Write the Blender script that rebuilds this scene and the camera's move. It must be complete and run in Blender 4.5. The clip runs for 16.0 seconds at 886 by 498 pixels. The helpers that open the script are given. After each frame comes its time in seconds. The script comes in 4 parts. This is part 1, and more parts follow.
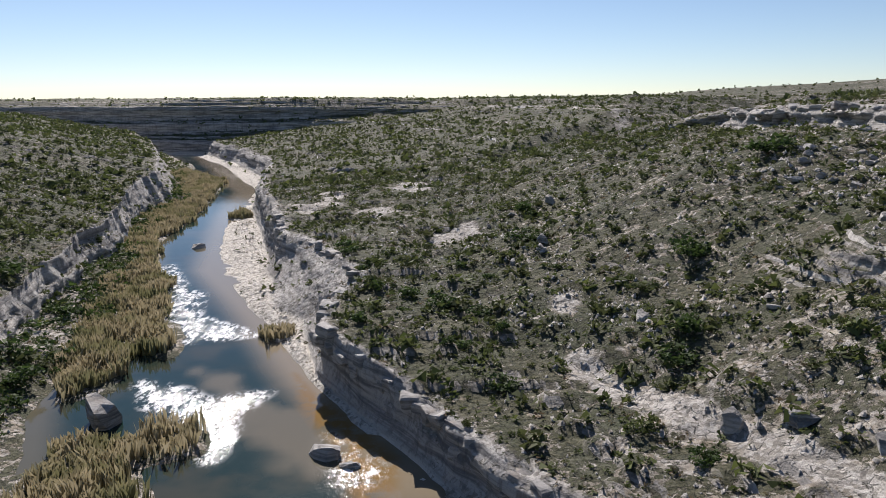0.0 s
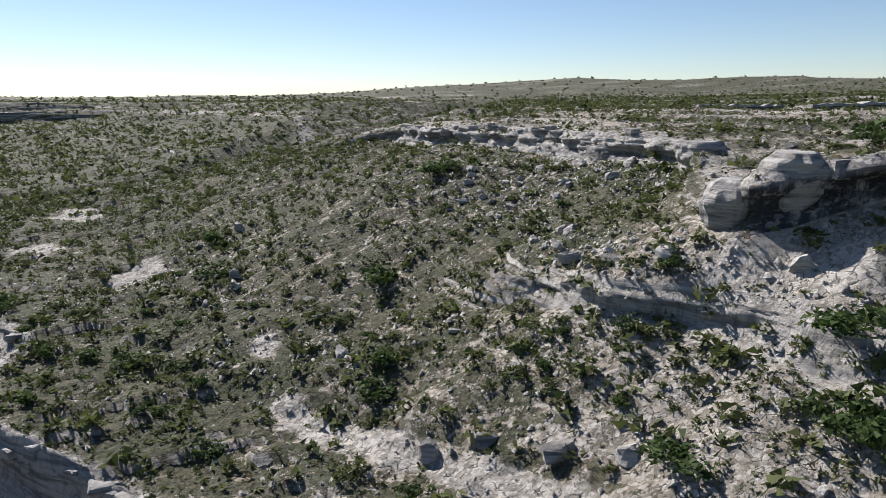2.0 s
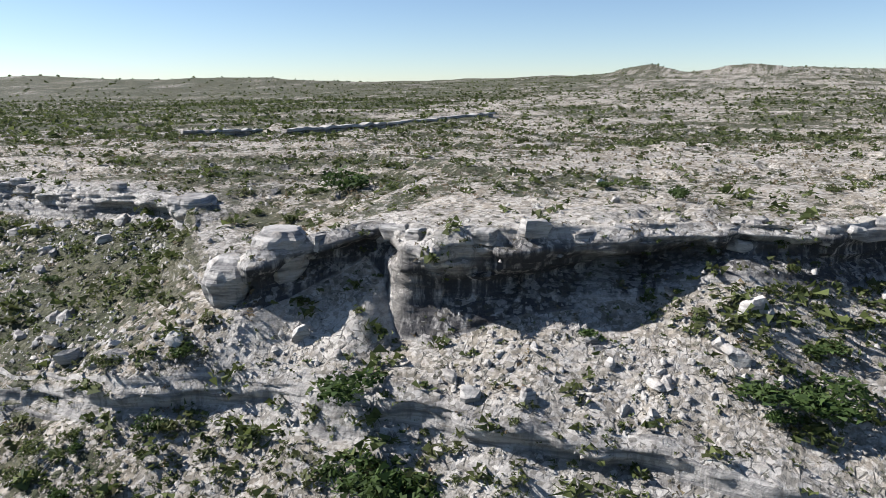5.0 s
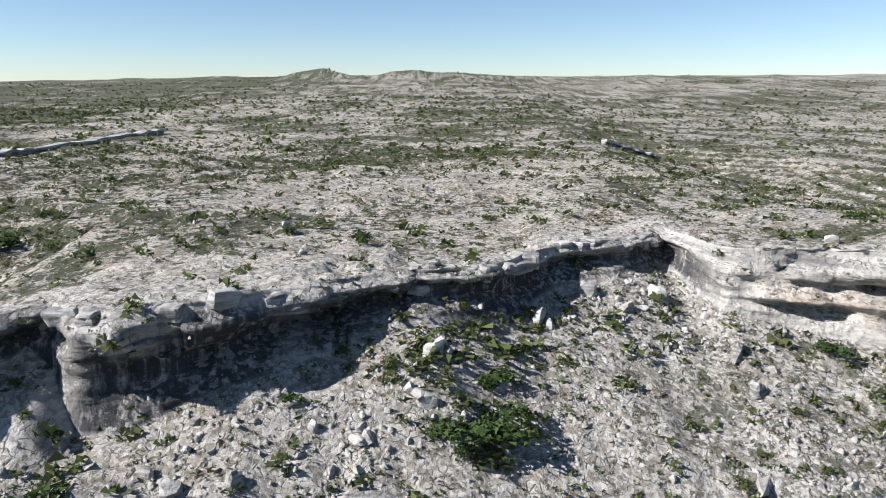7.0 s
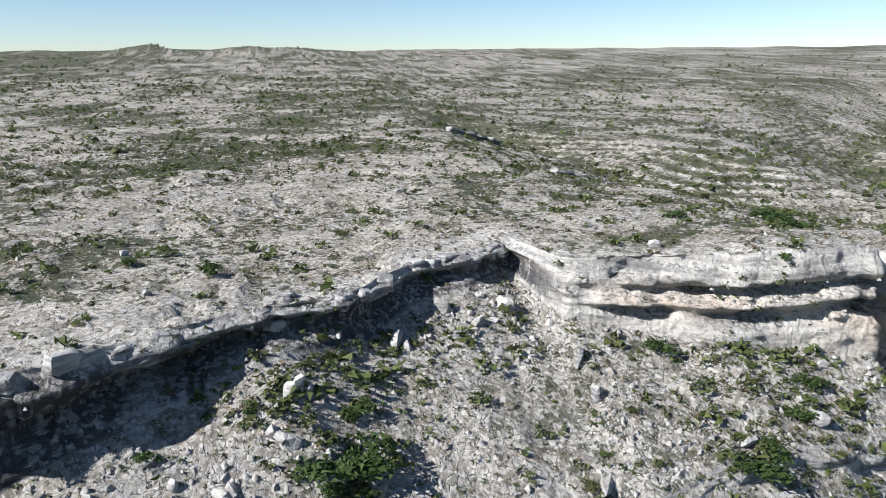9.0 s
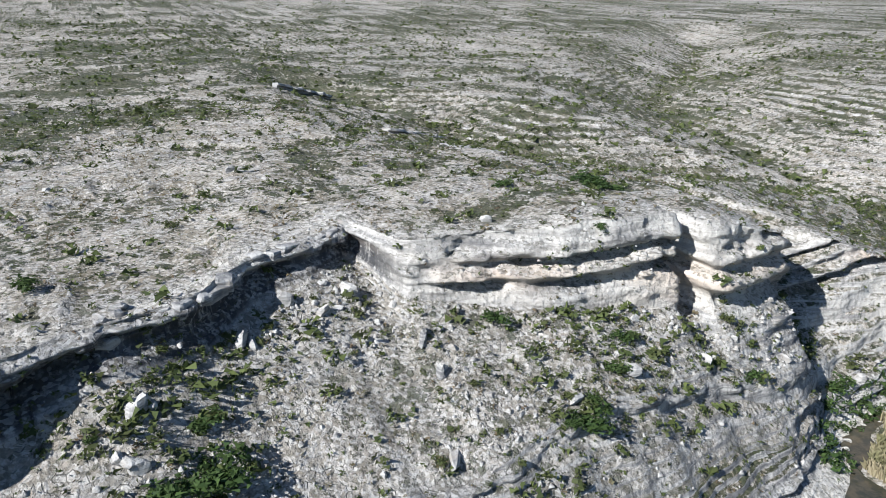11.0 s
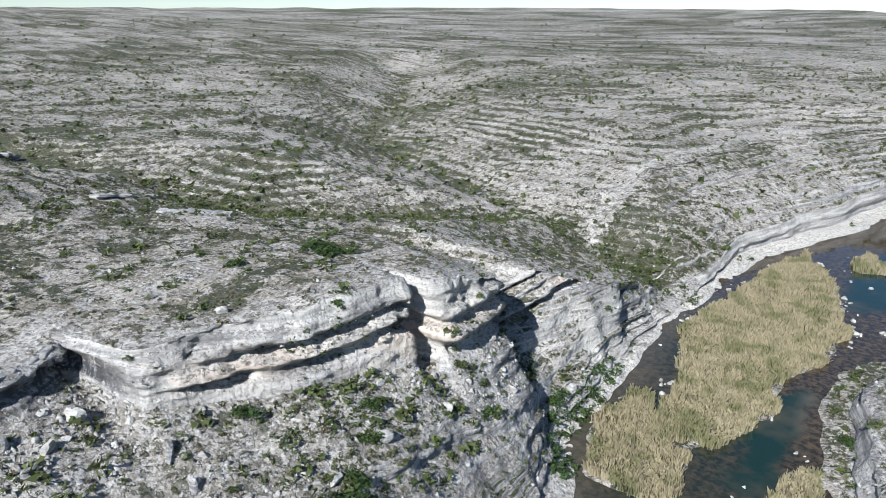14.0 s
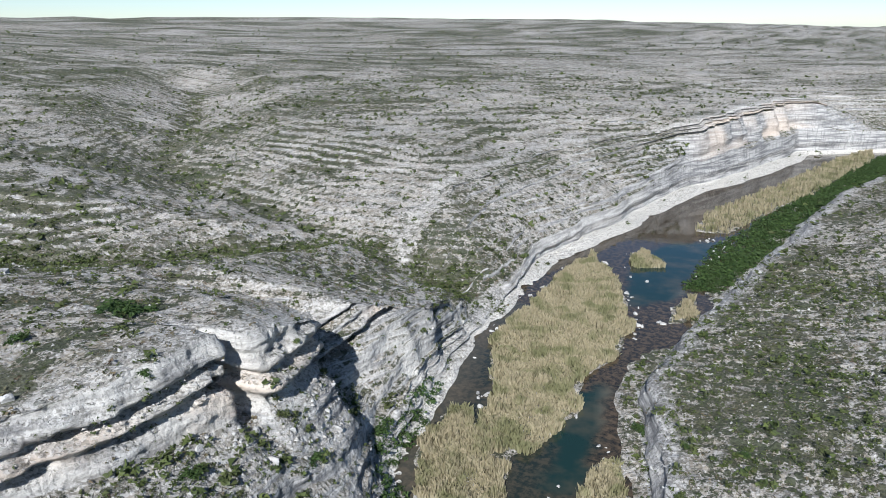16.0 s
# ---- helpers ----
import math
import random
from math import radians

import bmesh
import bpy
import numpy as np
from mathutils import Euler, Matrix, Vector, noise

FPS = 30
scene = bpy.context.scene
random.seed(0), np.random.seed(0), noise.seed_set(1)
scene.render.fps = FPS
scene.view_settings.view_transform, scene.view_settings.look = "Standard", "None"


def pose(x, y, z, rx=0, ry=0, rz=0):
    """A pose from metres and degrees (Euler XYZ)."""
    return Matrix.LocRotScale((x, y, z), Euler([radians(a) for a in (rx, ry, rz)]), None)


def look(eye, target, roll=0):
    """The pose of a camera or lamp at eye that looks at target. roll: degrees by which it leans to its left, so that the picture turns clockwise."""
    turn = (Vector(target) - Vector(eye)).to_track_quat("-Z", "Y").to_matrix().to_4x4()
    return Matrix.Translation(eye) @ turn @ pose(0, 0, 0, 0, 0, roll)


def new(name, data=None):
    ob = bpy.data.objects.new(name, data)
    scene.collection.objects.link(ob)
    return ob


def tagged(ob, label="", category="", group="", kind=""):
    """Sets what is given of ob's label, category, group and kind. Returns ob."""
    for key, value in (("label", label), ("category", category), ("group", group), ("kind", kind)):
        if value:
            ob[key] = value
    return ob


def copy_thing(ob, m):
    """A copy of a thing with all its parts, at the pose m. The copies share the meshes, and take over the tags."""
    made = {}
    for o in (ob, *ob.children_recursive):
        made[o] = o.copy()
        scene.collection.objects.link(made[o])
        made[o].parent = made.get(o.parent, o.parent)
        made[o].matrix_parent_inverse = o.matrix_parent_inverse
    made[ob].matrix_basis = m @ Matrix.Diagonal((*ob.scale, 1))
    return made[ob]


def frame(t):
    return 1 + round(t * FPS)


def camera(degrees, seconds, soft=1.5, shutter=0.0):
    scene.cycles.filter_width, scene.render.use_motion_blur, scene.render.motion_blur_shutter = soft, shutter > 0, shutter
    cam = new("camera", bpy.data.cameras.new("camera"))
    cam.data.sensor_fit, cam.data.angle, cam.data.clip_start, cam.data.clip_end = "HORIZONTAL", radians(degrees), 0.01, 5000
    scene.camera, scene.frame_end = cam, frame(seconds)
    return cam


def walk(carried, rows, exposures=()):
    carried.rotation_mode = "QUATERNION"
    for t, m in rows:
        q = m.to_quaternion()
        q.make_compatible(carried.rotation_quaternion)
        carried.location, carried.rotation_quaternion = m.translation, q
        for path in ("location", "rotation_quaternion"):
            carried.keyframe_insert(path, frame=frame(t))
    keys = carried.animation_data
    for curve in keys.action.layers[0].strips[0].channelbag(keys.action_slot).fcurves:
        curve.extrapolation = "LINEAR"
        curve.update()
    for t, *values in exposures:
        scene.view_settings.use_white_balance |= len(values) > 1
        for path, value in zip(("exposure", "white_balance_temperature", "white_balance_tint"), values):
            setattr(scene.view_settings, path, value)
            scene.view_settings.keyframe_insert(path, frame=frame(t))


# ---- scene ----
cam = camera(64.5, 16.0, soft=0.6)
PATH = [
    (0.0, pose(0.00, 0.00, 44.00, 78.37, 0.30, -0.00)),
    (0.5, pose(0.16, 0.20, 45.75, 78.23, 0.27, -4.49)),
    (1.0, pose(0.32, 0.39, 47.50, 78.13, 0.26, -10.59)),
    (1.5, pose(0.49, 0.57, 49.27, 78.01, 0.30, -17.35)),
    (2.0, pose(0.66, 0.73, 51.06, 77.85, 0.35, -24.98)),
    (2.5, pose(0.83, 0.86, 52.87, 77.73, 0.39, -31.93)),
    (3.0, pose(1.00, 0.98, 54.71, 77.63, 0.39, -38.20)),
    (3.5, pose(1.17, 1.08, 56.56, 77.52, 0.34, -44.24)),
    (4.0, pose(1.33, 1.18, 58.43, 77.41, 0.30, -50.72)),
    (4.5, pose(1.50, 1.29, 60.32, 77.28, 0.26, -57.83)),
    (5.2, pose(1.73, 1.42, 62.98, 77.16, 0.18, -67.38)),
    (7.3, pose(2.44, 1.44, 71.09, 77.39, -0.12, -92.74)),
    (8.2, pose(2.67, 1.44, 74.57, 77.65, 0.01, -97.94)),
    (10.3, pose(3.11, 1.48, 82.64, 70.02, 0.09, -111.20)),
    (11.0, pose(3.19, 1.36, 85.33, 70.03, 0.07, -116.14)),
    (11.5, pose(3.22, 1.25, 87.24, 70.06, 0.07, -119.84)),
    (12.0, pose(3.23, 1.14, 89.14, 70.08, 0.10, -123.49)),
    (12.5, pose(3.23, 1.04, 91.03, 70.09, 0.09, -127.11)),
    (13.0, pose(3.22, 0.93, 92.89, 70.51, 0.09, -130.85)),
    (13.5, pose(3.19, 0.84, 94.74, 71.37, 0.10, -134.69)),
    (14.0, pose(3.16, 0.75, 96.58, 71.53, 0.11, -138.46)),
    (14.5, pose(3.11, 0.67, 98.41, 72.03, 0.12, -142.50)),
    (15.0, pose(3.06, 0.58, 100.23, 72.06, 0.19, -146.54)),
    (15.5, pose(2.99, 0.50, 102.05, 72.05, 0.19, -150.51)),
    (16.0, pose(2.93, 0.42, 103.87, 72.07, 0.15, -154.43)),
]
walk(cam, PATH, [(0.0, 0.62, 6650, 16.0), (2.0, 0.80, 6550, 14.0), (5.0, 1.05, 6400, 12.5), (8.0, 1.00, 6250, 11.0), (12.0, 0.98, 5950, 9.0), (16.0, 0.76, 5850, 9.0)])

# ---- light ----
SUN_AZ, SUN_EL = radians(14), radians(37)
world = bpy.data.worlds.new("sky")
scene.world = world
world.use_nodes = True
wn = world.node_tree.nodes
sky = wn.new("ShaderNodeTexSky")
sky.sky_type, sky.sun_disc = "NISHITA", False
sky.sun_elevation, sky.sun_rotation = SUN_EL, -SUN_AZ
sky.air_density, sky.dust_density, sky.ozone_density = 0.8, 0.08, 3.0
wn["Background"].inputs["Strength"].default_value = 0.060
cool = wn.new("ShaderNodeMix")
cool.data_type, cool.blend_type = "RGBA", "MULTIPLY"
cool.inputs[0].default_value, cool.inputs[7].default_value = 1.0, (1.05, 1.06, 1.06, 1.0)
world.node_tree.links.new(sky.outputs[0], cool.inputs[6])
world.node_tree.links.new(cool.outputs[2], wn["Background"].inputs["Color"])
sun_data = bpy.data.lights.new("sun", "SUN")
sun_data.energy, sun_data.angle, sun_data.color = 5.0, radians(0.55), (1.0, 0.97, 0.935)
sun = new("sun", sun_data)
sun_from = Vector((-math.sin(SUN_AZ) * math.cos(SUN_EL), math.cos(SUN_AZ) * math.cos(SUN_EL), math.sin(SUN_EL)))
sun.matrix_world = look(sun_from * 300, (0, 0, 0))


# ---- materials ----
class Nodes:
    """A small builder of node materials."""

    def __init__(self, name):
        self.mat = bpy.data.materials.new(name)
        self.mat.use_nodes = True
        self.tree = self.mat.node_tree
        self.bsdf = self.tree.nodes["Principled BSDF"]
        self.pos = self.add("ShaderNodeNewGeometry").outputs["Position"]

    def add(self, kind, **props):
        n = self.tree.nodes.new(kind)
        for k, v in props.items():
            setattr(n, k, v)
        return n

    def link(self, a, b):
        if hasattr(a, "is_linked"):
            self.tree.links.new(a, b)
        else:
            b.default_value = a

    def noise(self, scale, detail=5.0, rough=0.6, vec=None, stretch=None):
        n = self.add("ShaderNodeTexNoise")
        v = vec if vec is not None else self.pos
        if stretch:
            m = self.add("ShaderNodeMapping")
            m.inputs["Scale"].default_value = stretch
            self.link(v, m.inputs["Vector"])
            v = m.outputs[0]
        self.link(v, n.inputs["Vector"])
        n.inputs["Scale"].default_value, n.inputs["Detail"].default_value, n.inputs["Roughness"].default_value = scale, detail, rough
        return n.outputs["Fac"]

    def cells(self, scale, vec=None, feature="F1", out="Distance"):
        n = self.add("ShaderNodeTexVoronoi", feature=feature)
        self.link(vec if vec is not None else self.pos, n.inputs["Vector"])
        n.inputs["Scale"].default_value = scale
        return n.outputs[out]

    def step(self, x, lo, hi):
        n = self.add("ShaderNodeMapRange", interpolation_type="SMOOTHSTEP")
        self.link(x, n.inputs["Value"])
        n.inputs["From Min"].default_value, n.inputs["From Max"].default_value = lo, hi
        return n.outputs[0]

    def mul(self, a, b, op="MULTIPLY"):
        n = self.add("ShaderNodeMath", operation=op)
        self.link(a, n.inputs[0]), self.link(b, n.inputs[1])
        return n.outputs[0]

    def mix(self, f, a, b):
        n = self.add("ShaderNodeMix", data_type="RGBA")
        self.link(f, n.inputs[0])
        for v, k in ((a, 6), (b, 7)):
            self.link((*v, 1.0) if isinstance(v, tuple) else v, n.inputs[k])
        return n.outputs[2]

    def attr(self, name):
        return self.add("ShaderNodeAttribute", attribute_name=name).outputs["Fac"]

    def done(self, color, rough, bump=None, depth=0.3, dist=1.0):
        self.link((*color, 1.0) if isinstance(color, tuple) else color, self.bsdf.inputs["Base Color"])
        self.link(rough, self.bsdf.inputs["Roughness"])
        self.bsdf.inputs["Specular IOR Level"].default_value = 0.25
        if bump is not None:
            b = self.add("ShaderNodeBump")
            b.inputs["Strength"].default_value, b.inputs["Distance"].default_value = depth, dist
            self.link(bump, b.inputs["Height"])
            self.link(b.outputs[0], self.bsdf.inputs["Normal"])
        return self.mat


def ground_material():
    m = Nodes("limestone_ground")
    nz = m.add("ShaderNodeSeparateXYZ")
    m.link(m.add("ShaderNodeNewGeometry").outputs["True Normal"], nz.inputs[0])
    steep = m.step(nz.outputs["Z"], 0.84, 0.55)
    level = m.mul(1.0, steep, "SUBTRACT")
    broad, mid, fine = m.noise(0.02, 4), m.noise(0.13, 6), m.noise(1.3, 8, 0.7)
    strata = m.noise(0.5, 6, 0.65, stretch=(0.10, 0.10, 1.7))
    streak = m.noise(0.5, 5, 0.65, stretch=(1.5, 1.5, 0.10))
    veg, gone = m.attr("veg"), m.attr("bare")
    soil = m.mix(m.step(mid, 0.38, 0.62), (0.27, 0.228, 0.175), (0.41, 0.37, 0.305))
    stones = m.mix(m.step(m.noise(0.9, 7, 0.78), 0.46, 0.58), soil, (0.49, 0.455, 0.395))
    dry = m.mix(m.mul(m.step(m.noise(0.07, 6, 0.7), 0.44, 0.60), 0.7), stones, (0.16, 0.132, 0.085))
    bedded = m.mul(steep, m.mul(m.attr("rock"), 0.75), "MAXIMUM")
    patch = m.mix(bedded, m.noise(0.45, 7, 0.75), strata)
    rock = m.mix(m.step(patch, 0.38, 0.60), (0.175, 0.17, 0.165), (0.46, 0.44, 0.405))
    rock = m.mix(m.mul(m.mul(m.step(streak, 0.49, 0.62), steep), 0.45), rock, (0.085, 0.084, 0.086))
    # dark varnish streaks, with the wall's shade under the brink painted in
    rock = m.mix(m.mul(m.attr("stain_and_shade"), m.step(streak, 0.34, 0.52)), rock, (0.050, 0.050, 0.053))
    rock = m.mix(m.attr("warm"), rock, (0.60, 0.485, 0.38))
    rock = m.mix(m.attr("pale"), rock, (0.60, 0.56, 0.49))
    ledge = m.step(m.noise(0.35, 7, 0.72, stretch=(0.35, 0.35, 3.0)), 0.50, 0.60)
    base = m.mix(m.mul(ledge, 0.6), dry, rock)
    base = m.mix(m.attr("rock"), base, rock)
    base = m.mix(steep, base, rock)
    base = m.mix(m.mul(m.mul(m.step(veg, 0.45, 1.0), level), 0.50), base, m.mix(m.step(mid, 0.35, 0.62), (0.16, 0.130, 0.088), (0.30, 0.252, 0.18)))
    chips = m.cells(1.7, out="Color")
    base = m.mix(m.mul(m.mul(m.step(chips, 0.58, 0.70), level), 0.45), base, (0.53, 0.505, 0.465))
    base = m.mix(m.mul(m.mul(m.step(chips, 0.42, 0.30), level), 0.50), base, (0.12, 0.108, 0.08))
    gaps = m.step(m.cells(0.85, feature="DISTANCE_TO_EDGE"), 0.07, 0.02)
    gaps = m.mul(m.mul(gaps, level), m.step(m.noise(0.9, 4), 0.50, 0.60))
    base = m.mix(m.mul(gaps, 0.75), base, (0.085, 0.08, 0.07))
    bare_rock = m.mul(1.0, m.mul(m.attr("rock"), 0.75), "SUBTRACT")
    open_ground = m.mul(m.mul(level, m.mul(1.0, gone, "SUBTRACT")), bare_rock)
    scrub = m.mul(m.noise(0.33, 6, 0.78), m.mul(m.mul(veg, 0.17), -0.100, "ADD"), "ADD")
    scrub = m.mul(m.step(scrub, 0.495, 0.525), open_ground)
    # low plants: round tufts of two sizes
    for scale, reach in ((0.37, 0.50), (0.95, 0.42)):
        size = m.mul(m.mul(m.cells(scale, out="Color"), m.mul(veg, 0.55, "ADD")), reach)
        tuft = m.step(m.mul(m.mul(m.cells(scale), m.mul(m.noise(2.4, 3), 0.25), "ADD"), size, "SUBTRACT"), 0.06, 0.0)
        scrub = m.mul(scrub, m.mul(tuft, open_ground), "MAXIMUM")
    green = m.mix(m.step(m.noise(0.06, 4), 0.42, 0.6), (0.046, 0.060, 0.022), (0.088, 0.086, 0.042))
    base = m.mix(m.mul(scrub, 0.92), base, m.mix(m.step(fine, 0.4, 0.6), (0.026, 0.030, 0.014), green))
    base = m.mix(m.mul(m.step(fine, 0.52, 0.62), 0.38), base, (0.12, 0.112, 0.10))
    height = m.mul(m.mul(fine, 0.7), m.mul(m.mul(strata, bedded), 0.6), "ADD")
    height = m.mul(height, m.mul(m.cells(0.8), 0.35), "ADD")
    height = m.mul(height, m.mul(chips, 0.18), "ADD")
    height = m.mul(height, m.mul(gaps, -0.3), "ADD")
    height = m.mul(height, m.mul(scrub, 0.6), "ADD")
    return m.done(base, 0.93, height, 1.0, 0.8)


def rock_material(name, dark, light, warm):
    m = Nodes(name)
    strata, fine, blot = m.noise(0.9, 6, 0.65, stretch=(0.15, 0.15, 1.6)), m.noise(2.2, 8, 0.7), m.noise(0.35, 5, 0.6)
    c = m.mix(m.step(strata, 0.33, 0.62), dark, light)
    c = m.mix(m.mul(m.step(blot, 0.5, 0.66), 0.6), c, warm)
    c = m.mix(m.mul(m.step(fine, 0.52, 0.7), 0.5), c, (0.11, 0.11, 0.11))
    return m.done(c, 0.9, m.mul(fine, m.mul(strata, 0.8), "ADD"), 0.8, 0.35)


def leaf_material(name, a, b, c):
    m = Nodes(name)
    isl = m.add("ShaderNodeNewGeometry").outputs["Random Per Island"]
    col = m.mix(isl, a, b)
    col = m.mix(m.step(m.noise(0.12, 3), 0.45, 0.65), col, c)
    m.done(col, 0.75)
    thin, both = m.add("ShaderNodeBsdfTranslucent"), m.add("ShaderNodeMixShader")
    m.link(col, thin.inputs["Color"])
    both.inputs[0].default_value = 0.33
    out = [n for n in m.tree.nodes if n.type == "OUTPUT_MATERIAL"][0]
    m.tree.links.new(m.bsdf.outputs[0], both.inputs[1])
    m.tree.links.new(thin.outputs[0], both.inputs[2])
    m.tree.links.new(both.outputs[0], out.inputs["Surface"])
    return m.mat


def water_material():
    m = Nodes("river_water")
    rip = m.noise(1.3, 4, 0.6, stretch=(1.0, 0.6, 1.0))
    swell = m.noise(0.22, 3, 0.5)
    rapid = m.attr("rapid")
    rapid = m.mul(rapid, m.step(m.noise(0.16, 6, 0.7, stretch=(1.0, 0.4, 1.0)), 0.36, 0.50))
    # white broken patches: foam, and sun glint painted as white water
    foam_and_glint = m.mul(m.step(m.noise(0.6, 8, 0.8, stretch=(1.0, 0.45, 1.0)), 0.485, 0.545), m.step(rapid, 0.15, 0.6))
    depth = m.mix(m.step(m.noise(0.05, 4, 0.6), 0.45, 0.66), (0.009, 0.024, 0.020), (0.040, 0.042, 0.029))
    depth = m.mix(m.attr("shoal"), depth, (0.20, 0.165, 0.115))
    silt = m.mix(m.step(m.noise(0.5, 6, 0.7), 0.40, 0.62), (0.020, 0.015, 0.010), (0.085, 0.058, 0.034))
    depth = m.mix(m.attr("mud"), depth, silt)
    depth = m.mix(m.mul(m.attr("ochre"), m.step(m.noise(0.35, 5, 0.6), 0.35, 0.55)), depth, (0.19, 0.115, 0.040))
    col = m.mix(foam_and_glint, depth, (0.75, 0.75, 0.73))
    mat = m.done(col, 0.06, m.mul(m.mul(rip, m.mul(m.mul(rapid, 1.4), 0.06, "ADD")), m.mul(swell, 0.25), "ADD"), 0.35, 0.35)
    m.link(m.mul(m.mul(rapid, 0.12), 0.05, "ADD"), m.bsdf.inputs["Roughness"])
    m.bsdf.inputs["Specular IOR Level"].default_value = 0.5
    m.bsdf.inputs["IOR"].default_value = 1.33
    return mat


GROUND = ground_material()
ROCK = rock_material("weathered_limestone", (0.12, 0.117, 0.115), (0.40, 0.386, 0.36), (0.34, 0.30, 0.25))
PALE = rock_material("pale_limestone", (0.20, 0.192, 0.18), (0.45, 0.433, 0.40), (0.36, 0.325, 0.28))
WATER = water_material()
SHRUB = leaf_material("shrub_leaves", (0.034, 0.050, 0.016), (0.115, 0.138, 0.042), (0.078, 0.088, 0.034))
TREE = leaf_material("oak_leaves", (0.022, 0.044, 0.013), (0.070, 0.112, 0.028), (0.045, 0.070, 0.020))
DRY = leaf_material("dry_scrub", (0.17, 0.13, 0.075), (0.10, 0.10, 0.055), (0.13, 0.095, 0.06))
REED = leaf_material("reed_stalks", (0.40, 0.34, 0.22), (0.27, 0.235, 0.135), (0.19, 0.185, 0.09))
BARK = rock_material("grey_bark", (0.09, 0.075, 0.06), (0.17, 0.15, 0.125), (0.12, 0.10, 0.08))


# ---- noise ----
def lattice(i, j, k, seed):
    h = (i * 374761393 + j * 668265263 + k * 2147483647 + seed * 974634777) & 0x7FFFFFFF
    h = ((h ^ (h >> 13)) * 1274126177) & 0x7FFFFFFF
    return ((h ^ (h >> 16)) & 0xFFFFF) / 0xFFFFF


def smooth(t):
    t = np.clip(t, 0, 1)
    return t * t * (3 - 2 * t)


def vnoise(x, y, seed=0, z=None):
    """Value noise from 0 to 1."""
    z = np.zeros_like(x) if z is None else z
    i, j, k = (np.floor(v).astype(np.int64) for v in (x, y, z))
    u, v, w = smooth(x - i), smooth(y - j), smooth(z - k)
    out = 0
    for a in (0, 1):
        for b in (0, 1):
            for c in (0, 1):
                out = out + lattice(i + a, j + b, k + c, seed) * (u if a else 1 - u) * (v if b else 1 - v) * (w if c else 1 - w)
    return out


def fbm(x, y, size, octaves=4, seed=0, gain=0.5):
    """Fractal noise from about -1 to 1 with features of that size in metres."""
    out, amp, total = 0, 1.0, 0.0
    for o in range(octaves):
        out = out + amp * (vnoise(x / size + 17.3 * o, y / size - 9.1 * o, seed + o) * 2 - 1)
        total += amp
        amp, size = amp * gain, size / 2.03
    return out / total * 1.5


# ---- the lie of the land: lines along the valley, each row (y, x, z), north to south ----
EDGE_E = [(700, -250, 0), (497, -161, 0), (420, -130, 0), (364, -104, 0), (279, -88, 0), (186, -64, 0), (152, -45, 0), (129, -33, 0), (109, -23, 0), (94, -14, 0), (73, -5, 0), (40, 12, 0), (0, 26, 0), (-40, 38, 0), (-100, 60, 0), (-135, 77, 0), (-161, 80, 0), (-204, 87, 0), (-226, 85, 0), (-289, 86, 0), (-344, 71, 0), (-451, 39, 0), (-566, 0, 0), (-689, -34, 0)]
EDGE_W = [(700, -266, 0), (498, -182, 0), (392, -153, 0), (331, -119, 0), (259, -103, 0), (226, -94, 0), (180, -77, 0), (144, -66, 0), (96, -60, 0), (77, -50, 0), (40, -30, 0), (0, -15, 0), (-60, 0, 0), (-133, 21, 0), (-150, 28, 0), (-178, 36, 0), (-207, 40, 0), (-229, 34, 0), (-261, 30, 0), (-285, 27, 0), (-362, 7, 0), (-478, -19, 0), (-650, -77, 0)]
# river cliff of the eastern bank: foot and brink
FOOT_A = [(700, -240, 1.5), (420, -118, 1.5), (320, -90, 1.2), (216, -56, 1.2), (160, -41, 1.2), (146, -37, 1), (136, -29, 1), (109, -21.5, 0.4), (94, -12.5, 0.4), (83, -5, 0.4), (73, 2, 0.5), (40, 18, 1), (0, 32, 2), (-40, 46, 3), (-100, 66, 3), (-126, 79, 1.2), (-161, 84, 0.8), (-204, 90, 0.8), (-228, 90, 0.8), (-289, 95, 1.2), (-344, 82, 1.3), (-451, 53, 1.5), (-566, 15, 1.5), (-689, -26, 2)]
TOP_A = [(700, -232, 12), (420, -112, 12), (320, -86, 12), (216, -52, 11.5), (190, -45, 11.5), (165, -30, 11), (146, -20, 10.5), (134, -15, 10.5), (120, -20, 10.5), (103, -20, 10), (94, -10, 9.5), (83, -2, 8), (73, 6, 6.5), (40, 24, 6), (0, 40, 9), (-40, 54, 10), (-100, 69, 6), (-126, 81, 4), (-161, 87, 4), (-204, 91.5, 2.2), (-228, 92, 1.6), (-289, 90.5, 6), (-344, 78, 8), (-451, 48, 10), (-566, 10, 12), (-689, -24, 12)]
TERRACE = [(700, -222, 14), (610, -148, 19), (420, -80, 17), (320, -40, 15), (250, -12, 14.5), (200, 2, 14), (165, 4, 13), (131, 2, 12.2), (105, 10, 9.8), (85, 22, 8.4), (70, 31, 9.2), (50, 38, 12), (0, 48, 14), (-40, 60, 15), (-86, 70, 12), (-104, 72, 9), (-118, 80, 8), (-126, 82.5, 6), (-160, 88, 6), (-204, 93, 4), (-228, 97, 3), (-252, 92, 5), (-289, 91, 8), (-344, 79, 10), (-451, 49.5, 14), (-566, 11.5, 18), (-689, -22.5, 18)]
